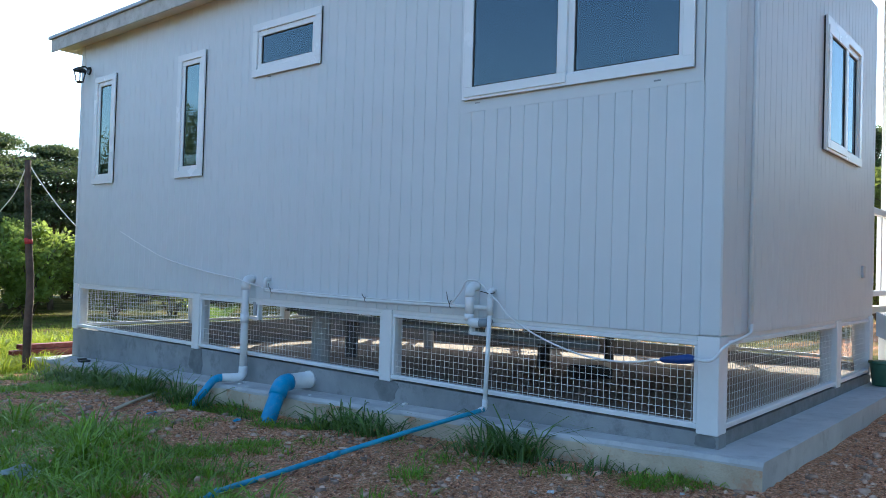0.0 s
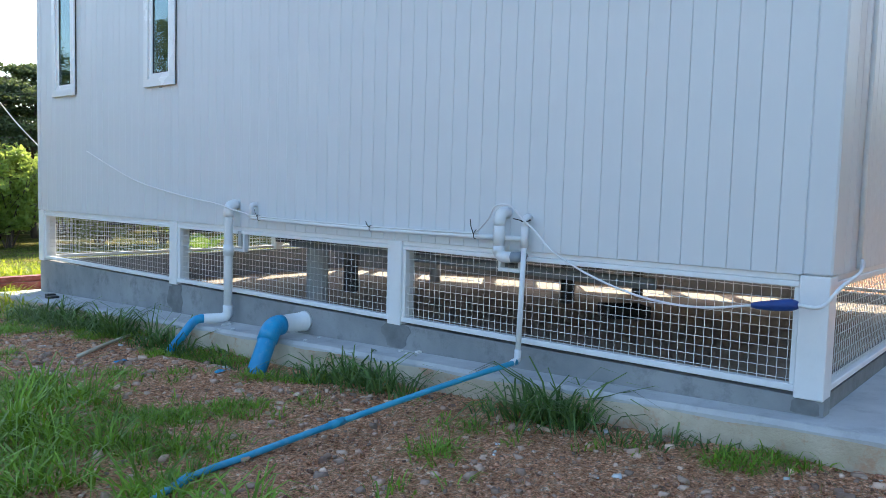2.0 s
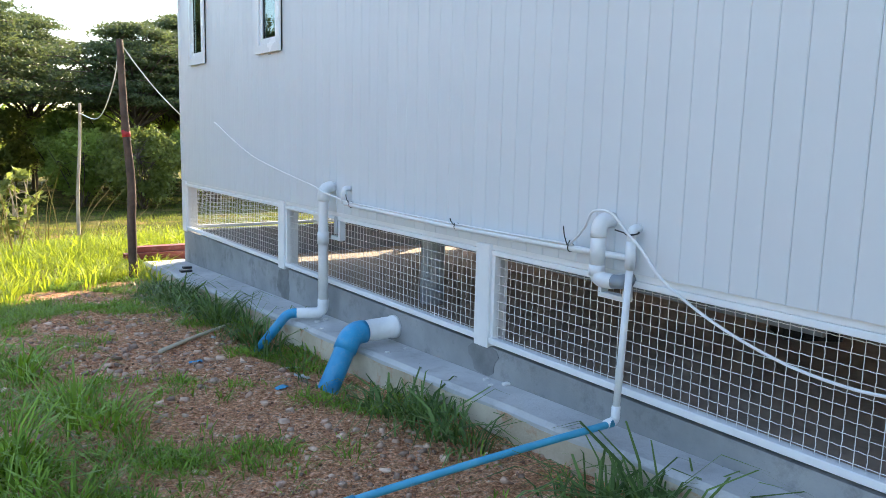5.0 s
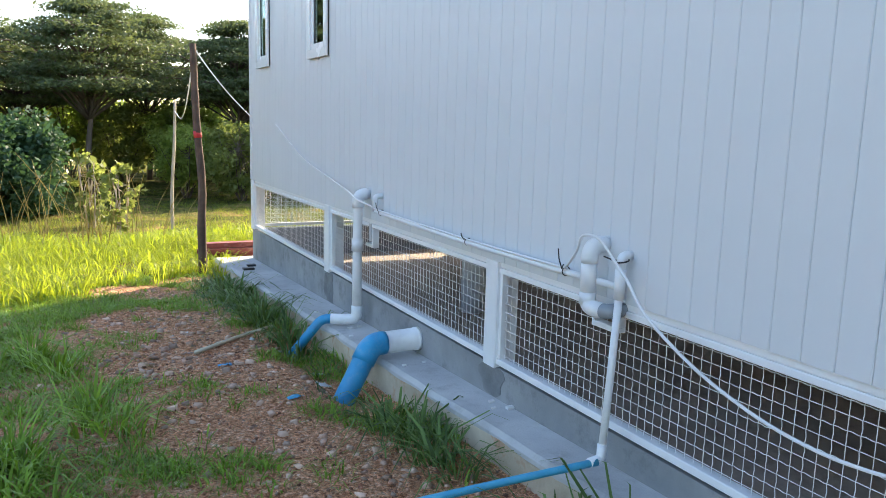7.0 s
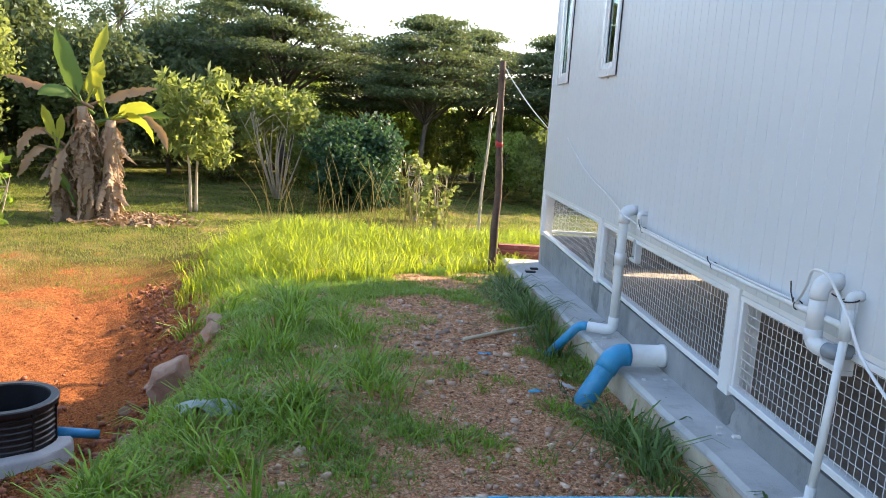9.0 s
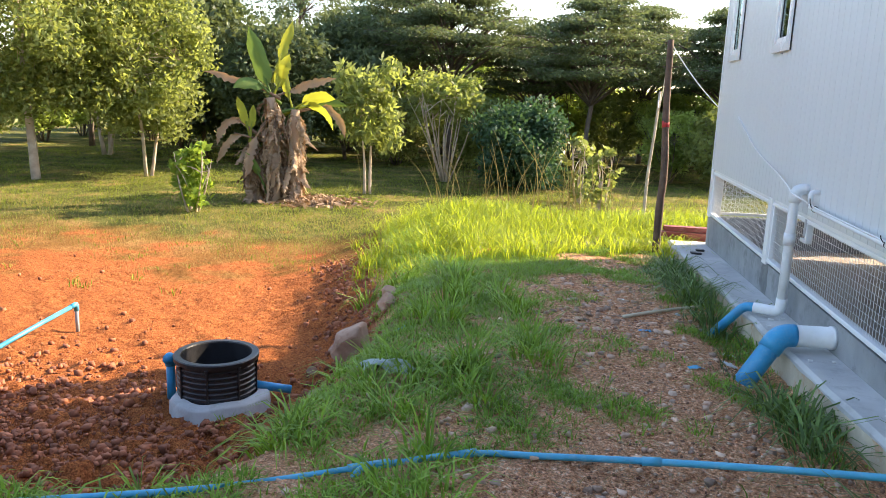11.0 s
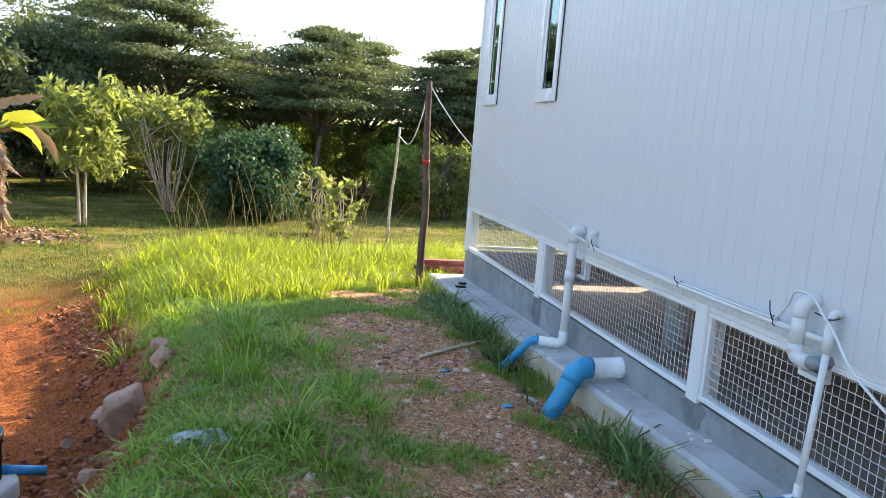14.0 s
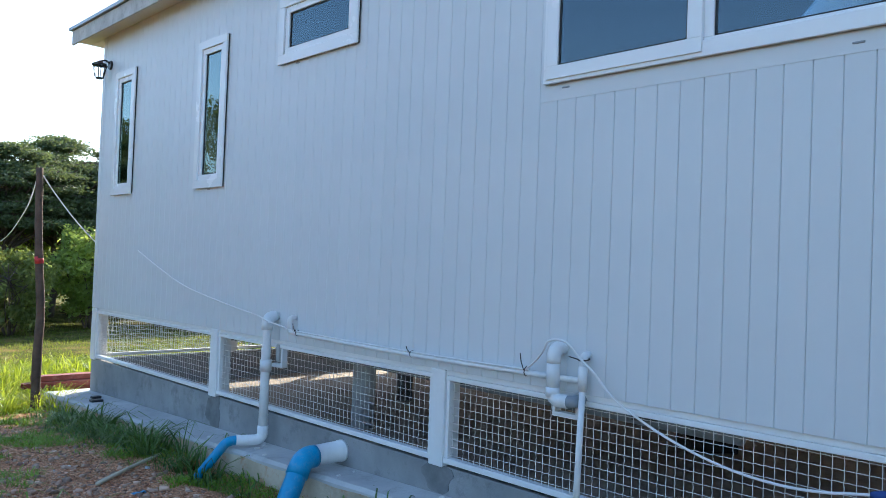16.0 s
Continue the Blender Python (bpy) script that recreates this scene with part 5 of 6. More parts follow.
def short_keep(x, y):
    rag = 0.16 * lumps(x, y, 11.0, 1.5) + 0.10 * lumps(x, y, 27.0, 0.5)
    return (0.06 + 0.94 * sstep(turf_cover(x, y) + rag, 0.50, 0.68)) * (turf_cover(x, y) > 0.12) * (y < 6.9) * (1 - 0.9 * np.exp(-((x + 0.6) / 0.35) ** 2 - ((y - 3.2) / 0.55) ** 2))


p = off_slab(clumped(scatter(11000, -3.6, -0.15, -1.2, 6.9, short_keep, 21), 14, 0.035, 22))
blades("short_grass", p, 0.052, 0.0066, M_GRASS, "short scrubby green grass in patches on the dirt", 1.5, 23)


def bank_keep(x, y):
    e = bank_edge(y)
    return np.exp(-((x - e - 0.50 + 0.2 * sstep(y, 4.2, 5.2)) / 0.30) ** 2) * sstep(y, 1.0, 2.0) * np.clip(0.65 + 0.5 * lumps(x, y, 2.2, 4), 0, 1)


p = scatter(760, -4.6, -1.2, 1.0, 8.0, bank_keep, 31)
p = clumped(p[lumps(p[:, 0], p[:, 1], 4.1, 2) > -0.2], 44, 0.05, 32)
blades("bank_grass", p, 0.19 + 0.08 * lumps(p[:, 0], p[:, 1], 2.7, 1), 0.0105, M_GRASS, "long green grass tufts along the bank", 1.75, 33)


def left_keep(x, y):
    return np.exp(-((x + 2.35) / 0.6) ** 2) * (y < 2.6) * np.clip(0.4 + 0.7 * lumps(x, y, 2.4, 1), 0, 1)


p = clumped(scatter(430, -3.4, -1.6, -0.3, 2.8, left_keep, 35), 42, 0.045, 36)
blades("verge_grass", p, 0.13, 0.0100, M_GRASS, "green grass tufts at the edge of the dirt", 1.75, 37)


def tall_keep(x, y):
    front = sstep(y - 0.75 * sstep(x, -1.9, -1.0) + 0.35 * lumps(x, y, 1.4, 2), 5.5, 6.6)
    return front * sstep(x - bank_edge(y), -0.6, 0.3) * (1 - sstep(y, 10.0, 12.5)) * np.clip(0.75 + 0.4 * lumps(x, y, 1.7, 6), 0.1, 1)


p = clumped(scatter(6200, -4.6, 6.0, 5.4, 12.5, tall_keep, 41), 22, 0.05, 42)
p = p[(p[:, 0] < -0.15) | (p[:, 1] > 7.65)]
hh = 0.13 * np.exp(-((p[:, 0] + 2.6) / 0.7) ** 2 - ((p[:, 1] - 6.6) / 1.6) ** 2) + 0.16 + 0.09 * lumps(p[:, 0], p[:, 1], 1.6, 3) + 0.08 * sstep(p[:, 1], 7.5, 9.0)
blades("tall_grass", p, hh, 0.0100, M_GRASS_SUN, "tall sunlit yellow-green grass beyond the house", 1.35, 43)


def lawn_keep(x, y):
    open_ = np.clip(1 - 1.15 * dug(x, y), 0.0, 1) * (0.18 + 0.82 * sstep(y + 0.5 * lumps(x, y, 2.3, 6), 7.5, 11.5))
    down = pit(x, y)
    return open_ * down * (1 - 0.5 * sstep(y, 14, 22)) * np.clip(0.6 + 0.5 * lumps(x, y, 0.9, 2), 0.1, 1)


p = clumped(scatter(26000, -17, 6, 6.2, 23, lawn_keep, 51), 9, 0.14, 52)
p = p[(p[:, 1] > 7.65) | (p[:, 0] < -2.2)]
blades("lawn", p, 0.06, 0.0085, M_LAWN, "uneven sunlit meadow grass in the garden, tree shade put into its colour", 0.8, 53)
p = clumped(scatter(7000, -12, -2.5, 5.0, 11, lawn_keep, 55), 9, 0.10, 56)
blades("dry_grass", p, 0.055, 0.006, M_GRASS_DRY, "dry straw-coloured grass on worn ground", 0.9, 57)


def red_weeds(x, y):
    return (1.6 * np.exp(-((x + 5.55) / 0.28) ** 2 - ((y - 4.1) / 0.25) ** 2) + 0.5 * np.exp(-((x + 6.0) / 2.5) ** 2 - ((y - 6.6) / 0.6) ** 2)) * np.clip(0.3 + lumps(x, y, 3, 1), 0, 1)


p = clumped(scatter(500, -9, -3, 3.5, 8, red_weeds, 58), 12, 0.04, 59)
blades("soil_weeds", p, 0.09, 0.008, M_GRASS, "thin green weeds sprouting from red soil", 0.9, 60)


p = off_slab(scatter(19000, -3.4, -0.2, -0.9, 6.4, lambda x, y: np.clip(0.35 + 0.8 * lumps(x, y, 2.0, 8), 0, 1) * (1 - dug(x, y)), 81))
blades("straw", p, 0.03, 0.0028, M_GRASS_DRY, "bits of dry straw strewn over the dirt", 2.6, 82, category="straw")


def tuft(x, y, n, h, seed, dark=True):
    rng = np.random.default_rng(seed)
    xy = np.array([[x, y]]) + rng.normal(0, 0.05, (n, 2))
    xy[:, 0] = np.minimum(xy[:, 0], slab_front(xy[:, 1]) - 0.02)
    ob = blades("grass_tuft", xy, h * 0.80, 0.013, M_TUFT, "dark arching grass tuft against the slab edge", 1.85, seed, category="grass tuft", centre=(x, y))
    ob["kind"] = "thing"
    ob["group"] = "tufts by the slab"
    del ob["kind"]
    return ob


for i, (x, y, n, h) in enumerate(((-0.30, 1.02, 90, 0.30), (-0.36, 1.14, 80, 0.26), (-0.27, 0.90, 40, 0.22), (-0.40, 1.85, 40, 0.20), (-0.42, 2.02, 60, 0.24), (-0.38, 2.25, 50, 0.22), (-0.44, 2.4, 40, 0.2), (-0.36, 2.62, 30, 0.22),
                                  (-0.40, 4.0, 60, 0.26), (-0.42, 4.22, 50, 0.30), (-0.48, 4.6, 80, 0.28), (-0.45, 4.85, 70, 0.26), (-0.52, 5.1, 60, 0.24), (-0.46, 5.55, 70, 0.26), (-0.50, 5.8, 60, 0.24), (-0.56, 5.4, 50, 0.2), (-0.50, 6.1, 40, 0.2))):
    tuft(x, y, int(0.9 * n), h, 100 + i)
p = off_slab(clumped(scatter(640, -0.95, -0.2, 0.3, 6.6, lambda x, y: np.clip(0.5 + lumps(x, y, 2.1, 3), 0, 1) * (0.35 + 0.65 * sstep(y, 1.4, 2)) * sstep(x - slab_front(y), -0.42, -0.12) * (1 - 0.9 * np.exp(-((y - 3.25) / 0.5) ** 2)), 71), 16, 0.05, 72))
blades("slab_grass", p, 0.085, 0.009, M_TUFT, "low dark grass along the slab foot", 1.4, 73)


# ---- trees and shrubs ----
def leaf_mesh(name, centres, size, material, rng, flat=0.0, long=1.6, droop=0.0):
    """Many folded leaves in one mesh."""
    n = len(centres)
    a = rng.normal(0, 1, (n, 3))
    a[:, 2] = a[:, 2] * (1 - flat) - droop
    a /= np.linalg.norm(a, axis=1, keepdims=True)
    b = rng.normal(0, 1, (n, 3))
    b[:, 2] *= (1 - 0.7 * flat)
    b -= a * (a * b).sum(1, keepdims=True)
    b /= np.linalg.norm(b, axis=1, keepdims=True)
    s = (size * rng.uniform(0.6, 1.35, n))[:, None]
    c = np.asarray(centres)
    verts = np.stack([c - a * s * long / 2, c + b * s * 0.5, c + a * s * long / 2, c - b * s * 0.5], 1).reshape(-1, 3)
    quads = 4 * np.arange(n)[:, None] + np.arange(4)
    me = np_mesh(name, verts, quads)
    me.materials.append(material)
    return me


def shell(rng, n, rx, ry, rz, hollow=0.35):
    d = rng.normal(0, 1, (n, 3))
    d /= np.linalg.norm(d, axis=1, keepdims=True)
    r = rng.uniform(hollow, 1, (n, 1)) ** 0.6
    lump = 1 + 0.22 * np.sin(5 * d[:, :1] + 2) * np.cos(4 * d[:, 1:2]) + 0.1 * rng.normal(0, 1, (n, 1))
    return d * r * lump * np.array([rx, ry, rz])


def tiered_tree(height, seed, leaf=0.046, per=74, spread=0.52):
    """A tall tree whose crown lies in flat, separate layers of foliage on rising limbs."""
    rng = np.random.default_rng(seed)
    tr = thing("tree", (0, 0, 0), "dark spreading tree with flat layered foliage", "tree", "trees behind the garden")
    bm = bmesh.new()
    top = height * 0.97
    spine = [Vector((0.05 * math.sin(k * 1.1 + seed), 0.05 * math.cos(k * 1.7 + seed), top * k / 8 - 0.2 * (k == 0))) for k in range(9)]
    tube(bm, smooth_path(spine, 2), [0.018 * height * (1 - 0.88 * k / 16) + 0.006 for k in range(17)], 9)
    part("trunk", bm, M_BARK, tr, "", True)
    cents, twigs = [], bmesh.new()
    tiers = ((0.56, 0.80), (0.61, 1.0), (0.665, 1.0), (0.725, 0.95), (0.785, 0.88), (0.845, 0.76), (0.905, 0.58), (0.955, 0.36), (0.99, 0.14))
    for t, (u, reach) in enumerate(tiers):
        n = 7 if t < 6 else 5
        for k in range(n):
            a = 2 * math.pi * (k + rng.uniform(-0.45, 0.45)) / n + 0.9 * t
            rr = height * spread * reach * rng.uniform(0.55, 1.18)
            zz = height * (u + rng.uniform(-0.035, 0.035))
            way, side = Vector((math.cos(a), math.sin(a), 0)), Vector((-math.sin(a), math.cos(a), 0))
            root = Vector((0, 0, max(zz - 0.55 * rr, height * 0.40)))
            end = way * rr + Vector((0, 0, zz + 0.02 * height))
            bend = way * (0.55 * rr) + Vector((0, 0, zz - 0.01 * height)) + side * rng.normal() * 0.06 * rr
            path = smooth_path([root, bend, end], 4)
            part("limb", tube(bmesh.new(), path, [0.0075 * height * (1 - 0.095 * q) * (0.5 + 0.5 * reach) for q in range(9)], 5), M_BARK, tr, "", True)
            for f in (0.42, 0.58, 0.74, 0.90, 1.03):
                if rng.random() < 0.12 or (f < 0.5 and reach < 0.3):
                    continue
                at = path[min(int(f * 8), 8)]
                for sd in ((-1, 0, 1) if f < 0.95 else (0,)):
                    c = at + side * sd * rr * (1.1 - 0.7 * f) * rng.uniform(0.22, 0.42) + way * rng.normal() * 0.06
                    c.z = zz + rng.uniform(-0.012, 0.020) * height
                    if sd:
                        tube(twigs, [at, (at + c) / 2 + Vector((0, 0, 0.02)), c], [0.012, 0.009, 0.004], 4)
                    w = height * rng.uniform(0.035, 0.062)
                    off = np.clip(rng.normal(0, 1, (int(per * rng.uniform(0.6, 1.2)), 3)), -2.1, 2.1) * np.array([w, w, height * rng.uniform(0.005, 0.010)])
                    off[:, 2] -= 0.16 * np.hypot(off[:, 0], off[:, 1]) - 0.02
                    cents.append(np.array(c) + off)
    part("twig_mass", twigs, M_BARK, tr)["kind"] = "stuff"
    ob = new("crown", leaf_mesh("crown", np.concatenate(cents), leaf, M_LEAF_DARK, rng, 0.5, 1.8))
    ob.parent = tr
    return tr


def round_tree(height, width, seed, material, leaf=0.10, n=5200, stems=1, bark=None, label="", bare_part=0.35, lumpy=16, droop=0.3, name="tree", category="tree", long=2.0, puff=1.0):
    """A tree or shrub of loose leaf clumps on one or more stems."""
    rng = np.random.default_rng(seed)
    tr = thing(name, (0, 0, 0), label, category)
    ends = []
    for s in range(stems):
        a = 2 * math.pi * s / stems + rng.uniform(0, 1)
        sp = (0.0 if stems == 1 else 0.30 * width * rng.uniform(0.5, 1.5))
        end = Vector((sp * math.cos(a), sp * math.sin(a), height * rng.uniform(0.72, 0.9)))
        base = Vector((0.06 * math.cos(a), 0.06 * math.sin(a), -0.1)) * (stems > 1) + Vector((0, 0, -0.1)) * (stems == 1)
        mid = base.lerp(end, 0.5) + Vector((0.1 * rng.normal() * width * 0.4, 0.1 * rng.normal() * width * 0.4, 0))
        path = smooth_path([base, mid, end], 4)
        r0 = 0.016 + 0.012 * height / max(stems, 1) ** 0.5
        part("stem" if stems > 1 else "trunk", tube(bmesh.new(), path, [r0 * (1 - 0.85 * k / 8) for k in range(9)], 7), bark or M_BARK, tr, "", True)
        ends.append((mid, end))
    cents, twigs = [], bmesh.new()
    for k in range(lumpy):
        z = height * (bare_part + (0.96 - bare_part) * (k + 0.5) / lumpy)
        prof = math.sin(math.pi * min(max((z / height - bare_part) / (1.02 - bare_part), 0.12), 0.95)) ** 0.6
        a = k * 2.4 + rng.uniform(-0.4, 0.4)
        rr = width / 2 * prof * rng.uniform(0.35, 0.85)
        c = Vector((rr * math.cos(a), rr * math.sin(a), z))
        mid, end = ends[k % len(ends)]
        tube(twigs, smooth_path([mid.lerp(end, 0.6), (mid.lerp(end, 0.8) + c) / 2, c], 3), [0.012 - 0.0015 * q for q in range(7)], 4)
        w = puff * width * rng.uniform(0.16, 0.27)
        cents.append(np.array(c) + shell(rng, n // lumpy, w, w, w * 0.75, 0.1))
    part("twig_mass", twigs, bark or M_BARK, tr)["kind"] = "stuff"
    ob = new("crown", leaf_mesh("crown", np.concatenate(cents), leaf, material, rng, 0.1, long, droop))
    ob.parent = tr
    return tr


def plant_at(ob, x, y, turn=0.0, size=1.0, dz=0.0):
    ob.matrix_basis = pose(x, y, gz(x, y) + dz, 0, 0, turn) @ Matrix.Scale(size, 4)
    return ob


def again(ob, x, y, turn, size, label=""):
    ob2 = copy_thing(ob, pose(x, y, gz(x, y), 0, 0, turn))
    ob2.scale = (size, size, size * (0.95 + 0.1 * math.sin(x * 3)))
    if label:
        ob2["label"] = label
    return ob2


tA = plant_at(tiered_tree(4.75, 3), -0.95, 21.0, 20)
tB = plant_at(tiered_tree(5.7, 8, 0.05, 92, 0.50), -5.2, 22.5, 100)
for x, y, turn, size in ((-2.7, 24.5, 140, 1.04), (3.0, 22.0, 60, 0.98), (0.9, 25.5, 200, 1.05), (-7.8, 26.5, 310, 1.1), (5.0, 26.0, 35, 0.95), (4.7, 23.4, 170, 1.02), (8.0, 21.6, 290, 0.9)):
    again(tA, x, y, turn, size)
for x, y, turn, size in ((6.4, 23.0, 250, 0.88), (10.5, 27.5, 15, 0.8)):
    again(tB, x, y, turn, size)

big = plant_at(round_tree(7.2, 6.6, 21, M_LEAF_OLIVE, 0.055, 60000, 1, M_BARK_PALE, "large olive-green feathery tree over the lawn", 0.22, 130, 0.4, puff=0.5), -12.6, 13.4, 0)
grey = plant_at(round_tree(7.4, 4.4, 22, M_LEAF_DARK, 0.055, 15000, 1, M_BARK, "tall open tree with thin grey-green foliage", 0.30, 90, 0.2, puff=0.5), -10.2, 23.5, 0)
mid = plant_at(round_tree(4.2, 3.6, 23, M_LEAF_OLIVE, 0.058, 18000, 3, M_BARK_PALE, "olive garden tree with several pale stems", 0.26, 60, 0.4, puff=0.6), -10.9, 14.9, 0)
again(mid, -14.5, 19.0, 40, 1.5)
again(grey, -17.0, 22.0, 90, 1.0)
dark = plant_at(round_tree(4.2, 4.2, 24, M_LEAF_DARK, 0.085, 16000, 1, M_BARK, "dense dark green tree in the garden hedge", 0.2, 40, 0.2, puff=0.75), -8.2, 21.5, 0)
again(dark, -11.8, 19.6, 80, 1.1)
again(dark, -9.4, 18.8, 150, 0.92)

sap = plant_at(round_tree(2.6, 1.7, 31, M_LEAF_OLIVE, 0.065, 2100, 2, M_BARK_PALE, "slender young tree with drooping long leaves", 0.42, 14, 0.9, "sapling", "sapling", 3.0), -5.5, 14.0, 10)
multi = plant_at(round_tree(2.6, 2.3, 32, M_LEAF_OLIVE, 0.075, 1700, 16, M_BARK_PALE, "vase-shaped shrub with many pale bare stems", 0.66, 26, 0.2, "shrub", "shrub", puff=0.6), -4.4, 17.2, 0)
bush = plant_at(round_tree(1.8, 2.3, 33, M_LEAF_BUSH, 0.065, 12000, 3, M_BARK, "dense rounded dark green bush", 0.06, 22, 0.2, "bush", "bush"), -2.5, 16.6, 0)
young = plant_at(round_tree(1.15, 0.85, 34, M_LEAF_BRIGHT, 0.075, 620, 4, M_BARK_PALE, "small bright green leafy shrub in the grass", 0.12, 12, -0.2, "shrub", "shrub"), -7.6, 10.6, 0)
lemon = plant_at(round_tree(1.25, 0.75, 35, M_LEAF_OLIVE, 0.075, 300, 4, M_BARK_PALE, "leafy yellow-green plant by the tall grass", 0.10, 9, 0.3, "shrub", "shrub"), -0.85, 13.2, 0)
again(lemon, -1.2, 14.6, 190, 1.1)

# hedge of mixed shrubs that closes the garden
h1 = round_tree(2.9, 2.9, 41, M_LEAF_MID, 0.075, 7600, 8, M_BARK, "dense green hedge shrub at the garden edge", 0.20, 40, 0.2, "hedge_shrub", "shrub", puff=0.62)
tagged(h1, group="garden hedge")
h2 = round_tree(2.5, 3.0, 42, M_LEAF_OLIVE, 0.07, 7000, 9, M_BARK, "dense olive hedge shrub at the garden edge", 0.16, 40, 0.2, "hedge_shrub", "shrub", puff=0.62)
tagged(h2, group="garden hedge")
plant_at(h1, -14.0, 22.5)
plant_at(h2, -12.0, 23.4)
rng = np.random.default_rng(77)
for i in range(26):
    x = -20 + 1.55 * i
    again((h1, h2)[i % 2], x, 25.5 + 1.2 * math.sin(i * 1.7) - 0.02 * x, rng.uniform(0, 360), rng.uniform(0.85, 1.12))
for i in range(22):
    x = -22 + 2.4 * i
    again((h1, h2)[(i + 1) % 2], x, 29.5 + 1.0 * math.sin(i * 2.3), rng.uniform(0, 360), rng.uniform(1.0, 1.3))
for i in range(14):
    again((h1, h2)[i % 2], -19.5 - 0.8 * math.sin(i), 23 - 2.3 * i, rng.uniform(0, 360), rng.uniform(1.0, 1.5))
for i in range(12):
    again((h1, h2)[i % 2], 16 + 1.2 * math.sin(2 * i), 22 - 2.8 * i, rng.uniform(0, 360), rng.uniform(1.0, 1.6))
for i, (x, y, s) in enumerate(((-3.8, 19.8, 0.75), (1.2, 19.8, 0.7), (2.4, 18.8, 0.75), (4.4, 19.6, 0.85), (6.4, 19.0, 0.8), (8.4, 19.4, 0.9), (-6.4, 20.6, 0.8))):
    again((h2, h1)[i % 2], x, y, 77 * i, s)
for x, y, s in ((19.5, 3.0, 1.0), (20.5, -2.0, 1.1), (19, 9, 1.0)):
    again(tA, x, y, 30 * x, s)
for i, (x, y, s) in enumerate(((-20, -3, 1.0), (-18, -10, 1.1), (-10, -17, 1.0), (0, -18, 1.1), (9, -16, 1.0))):
    again(tB, x, y, 47 * i, s)
for i, (x, y, s) in enumerate(((1.0, -9.0, 1.5), (5.2, -6.6, 1.3), (8.4, -5.4, 1.4), (-3.5, -11.0, 1.5), (11.5, -8.0, 1.6), (2.6, -7.6, 1.35))):
    again(dark, x, y, 61 * i, s)

# tall weed stalks between the grass and the garden
bm = bmesh.new()
rng = np.random.default_rng(91)
for i in range(75):
    x, y = rng.normal(-2.0, 1.0), rng.uniform(8.6, 11.2)
    h = rng.uniform(0.5, 1.3)
    a = rng.uniform(0, 6.28)
    ln = rng.uniform(0.1, 0.6)
    z = gz(x, y)
    tube(bm, smooth_path([(x, y, z), (x + 0.4 * ln * math.cos(a), y + 0.4 * ln * math.sin(a), z + 0.6 * h), (x + ln * math.cos(a), y + ln * math.sin(a), z + h)], 3), [0.0062 - 0.0007 * k for k in range(7)], 4)
st = part("weed_stalks", bm, M_GRASS_DRY)
tagged(st, "tall thin straw-coloured weed stalks", "weeds", kind="stuff")

# ---- banana clump ----
def banana_leaf(bm, root, way, length, width, arch, rng, fold=0.25, torn=0.0, side=None):
    """A long blade on a midrib that arches over; side turns the flat of the blade."""
    way = Vector(way).normalized()
    side = Vector(side) if side else way.cross(Vector((0, 0, 1)))
    side = side - way * side.dot(way)
    side = (side if side.length > 0.05 else Vector((1, 0, 0))).normalized()
    rows, n = [], 16
    p, d = Vector(root), way.copy()
    for k in range(n + 1):
        t = k / n
        w = width * 0.5 * min(1.0, 5.0 * t + 0.10, 3.2 * (1 - t) + 0.06) * (1 - torn * (0.5 * (k % 2) + 0.3 * rng.random()))
        side = (side - d * side.dot(d)).normalized()
        up = side.cross(d).normalized()
        if torn:
            p = p + Vector(rng.normal(0, 0.016 * torn, 3))
        sag = 0.25 * w * torn
        rows.append([bm.verts.new(p - side * w + up * w * fold - Vector((0, 0, sag))), bm.verts.new(p - side * w * 0.5 + up * w * fold * 0.35), bm.verts.new(p), bm.verts.new(p + side * w * 0.5 + up * w * fold * 0.35), bm.verts.new(p + side * w + up * w * fold - Vector((0, 0, sag)))])
        d = (d + Vector((0, 0, -arch / n))).normalized()
        p = p + d * (length / n)
    for a, b in zip(rows, rows[1:]):
        for k in range(4):
            bm.faces.new((a[k], a[k + 1], b[k + 1], b[k]))


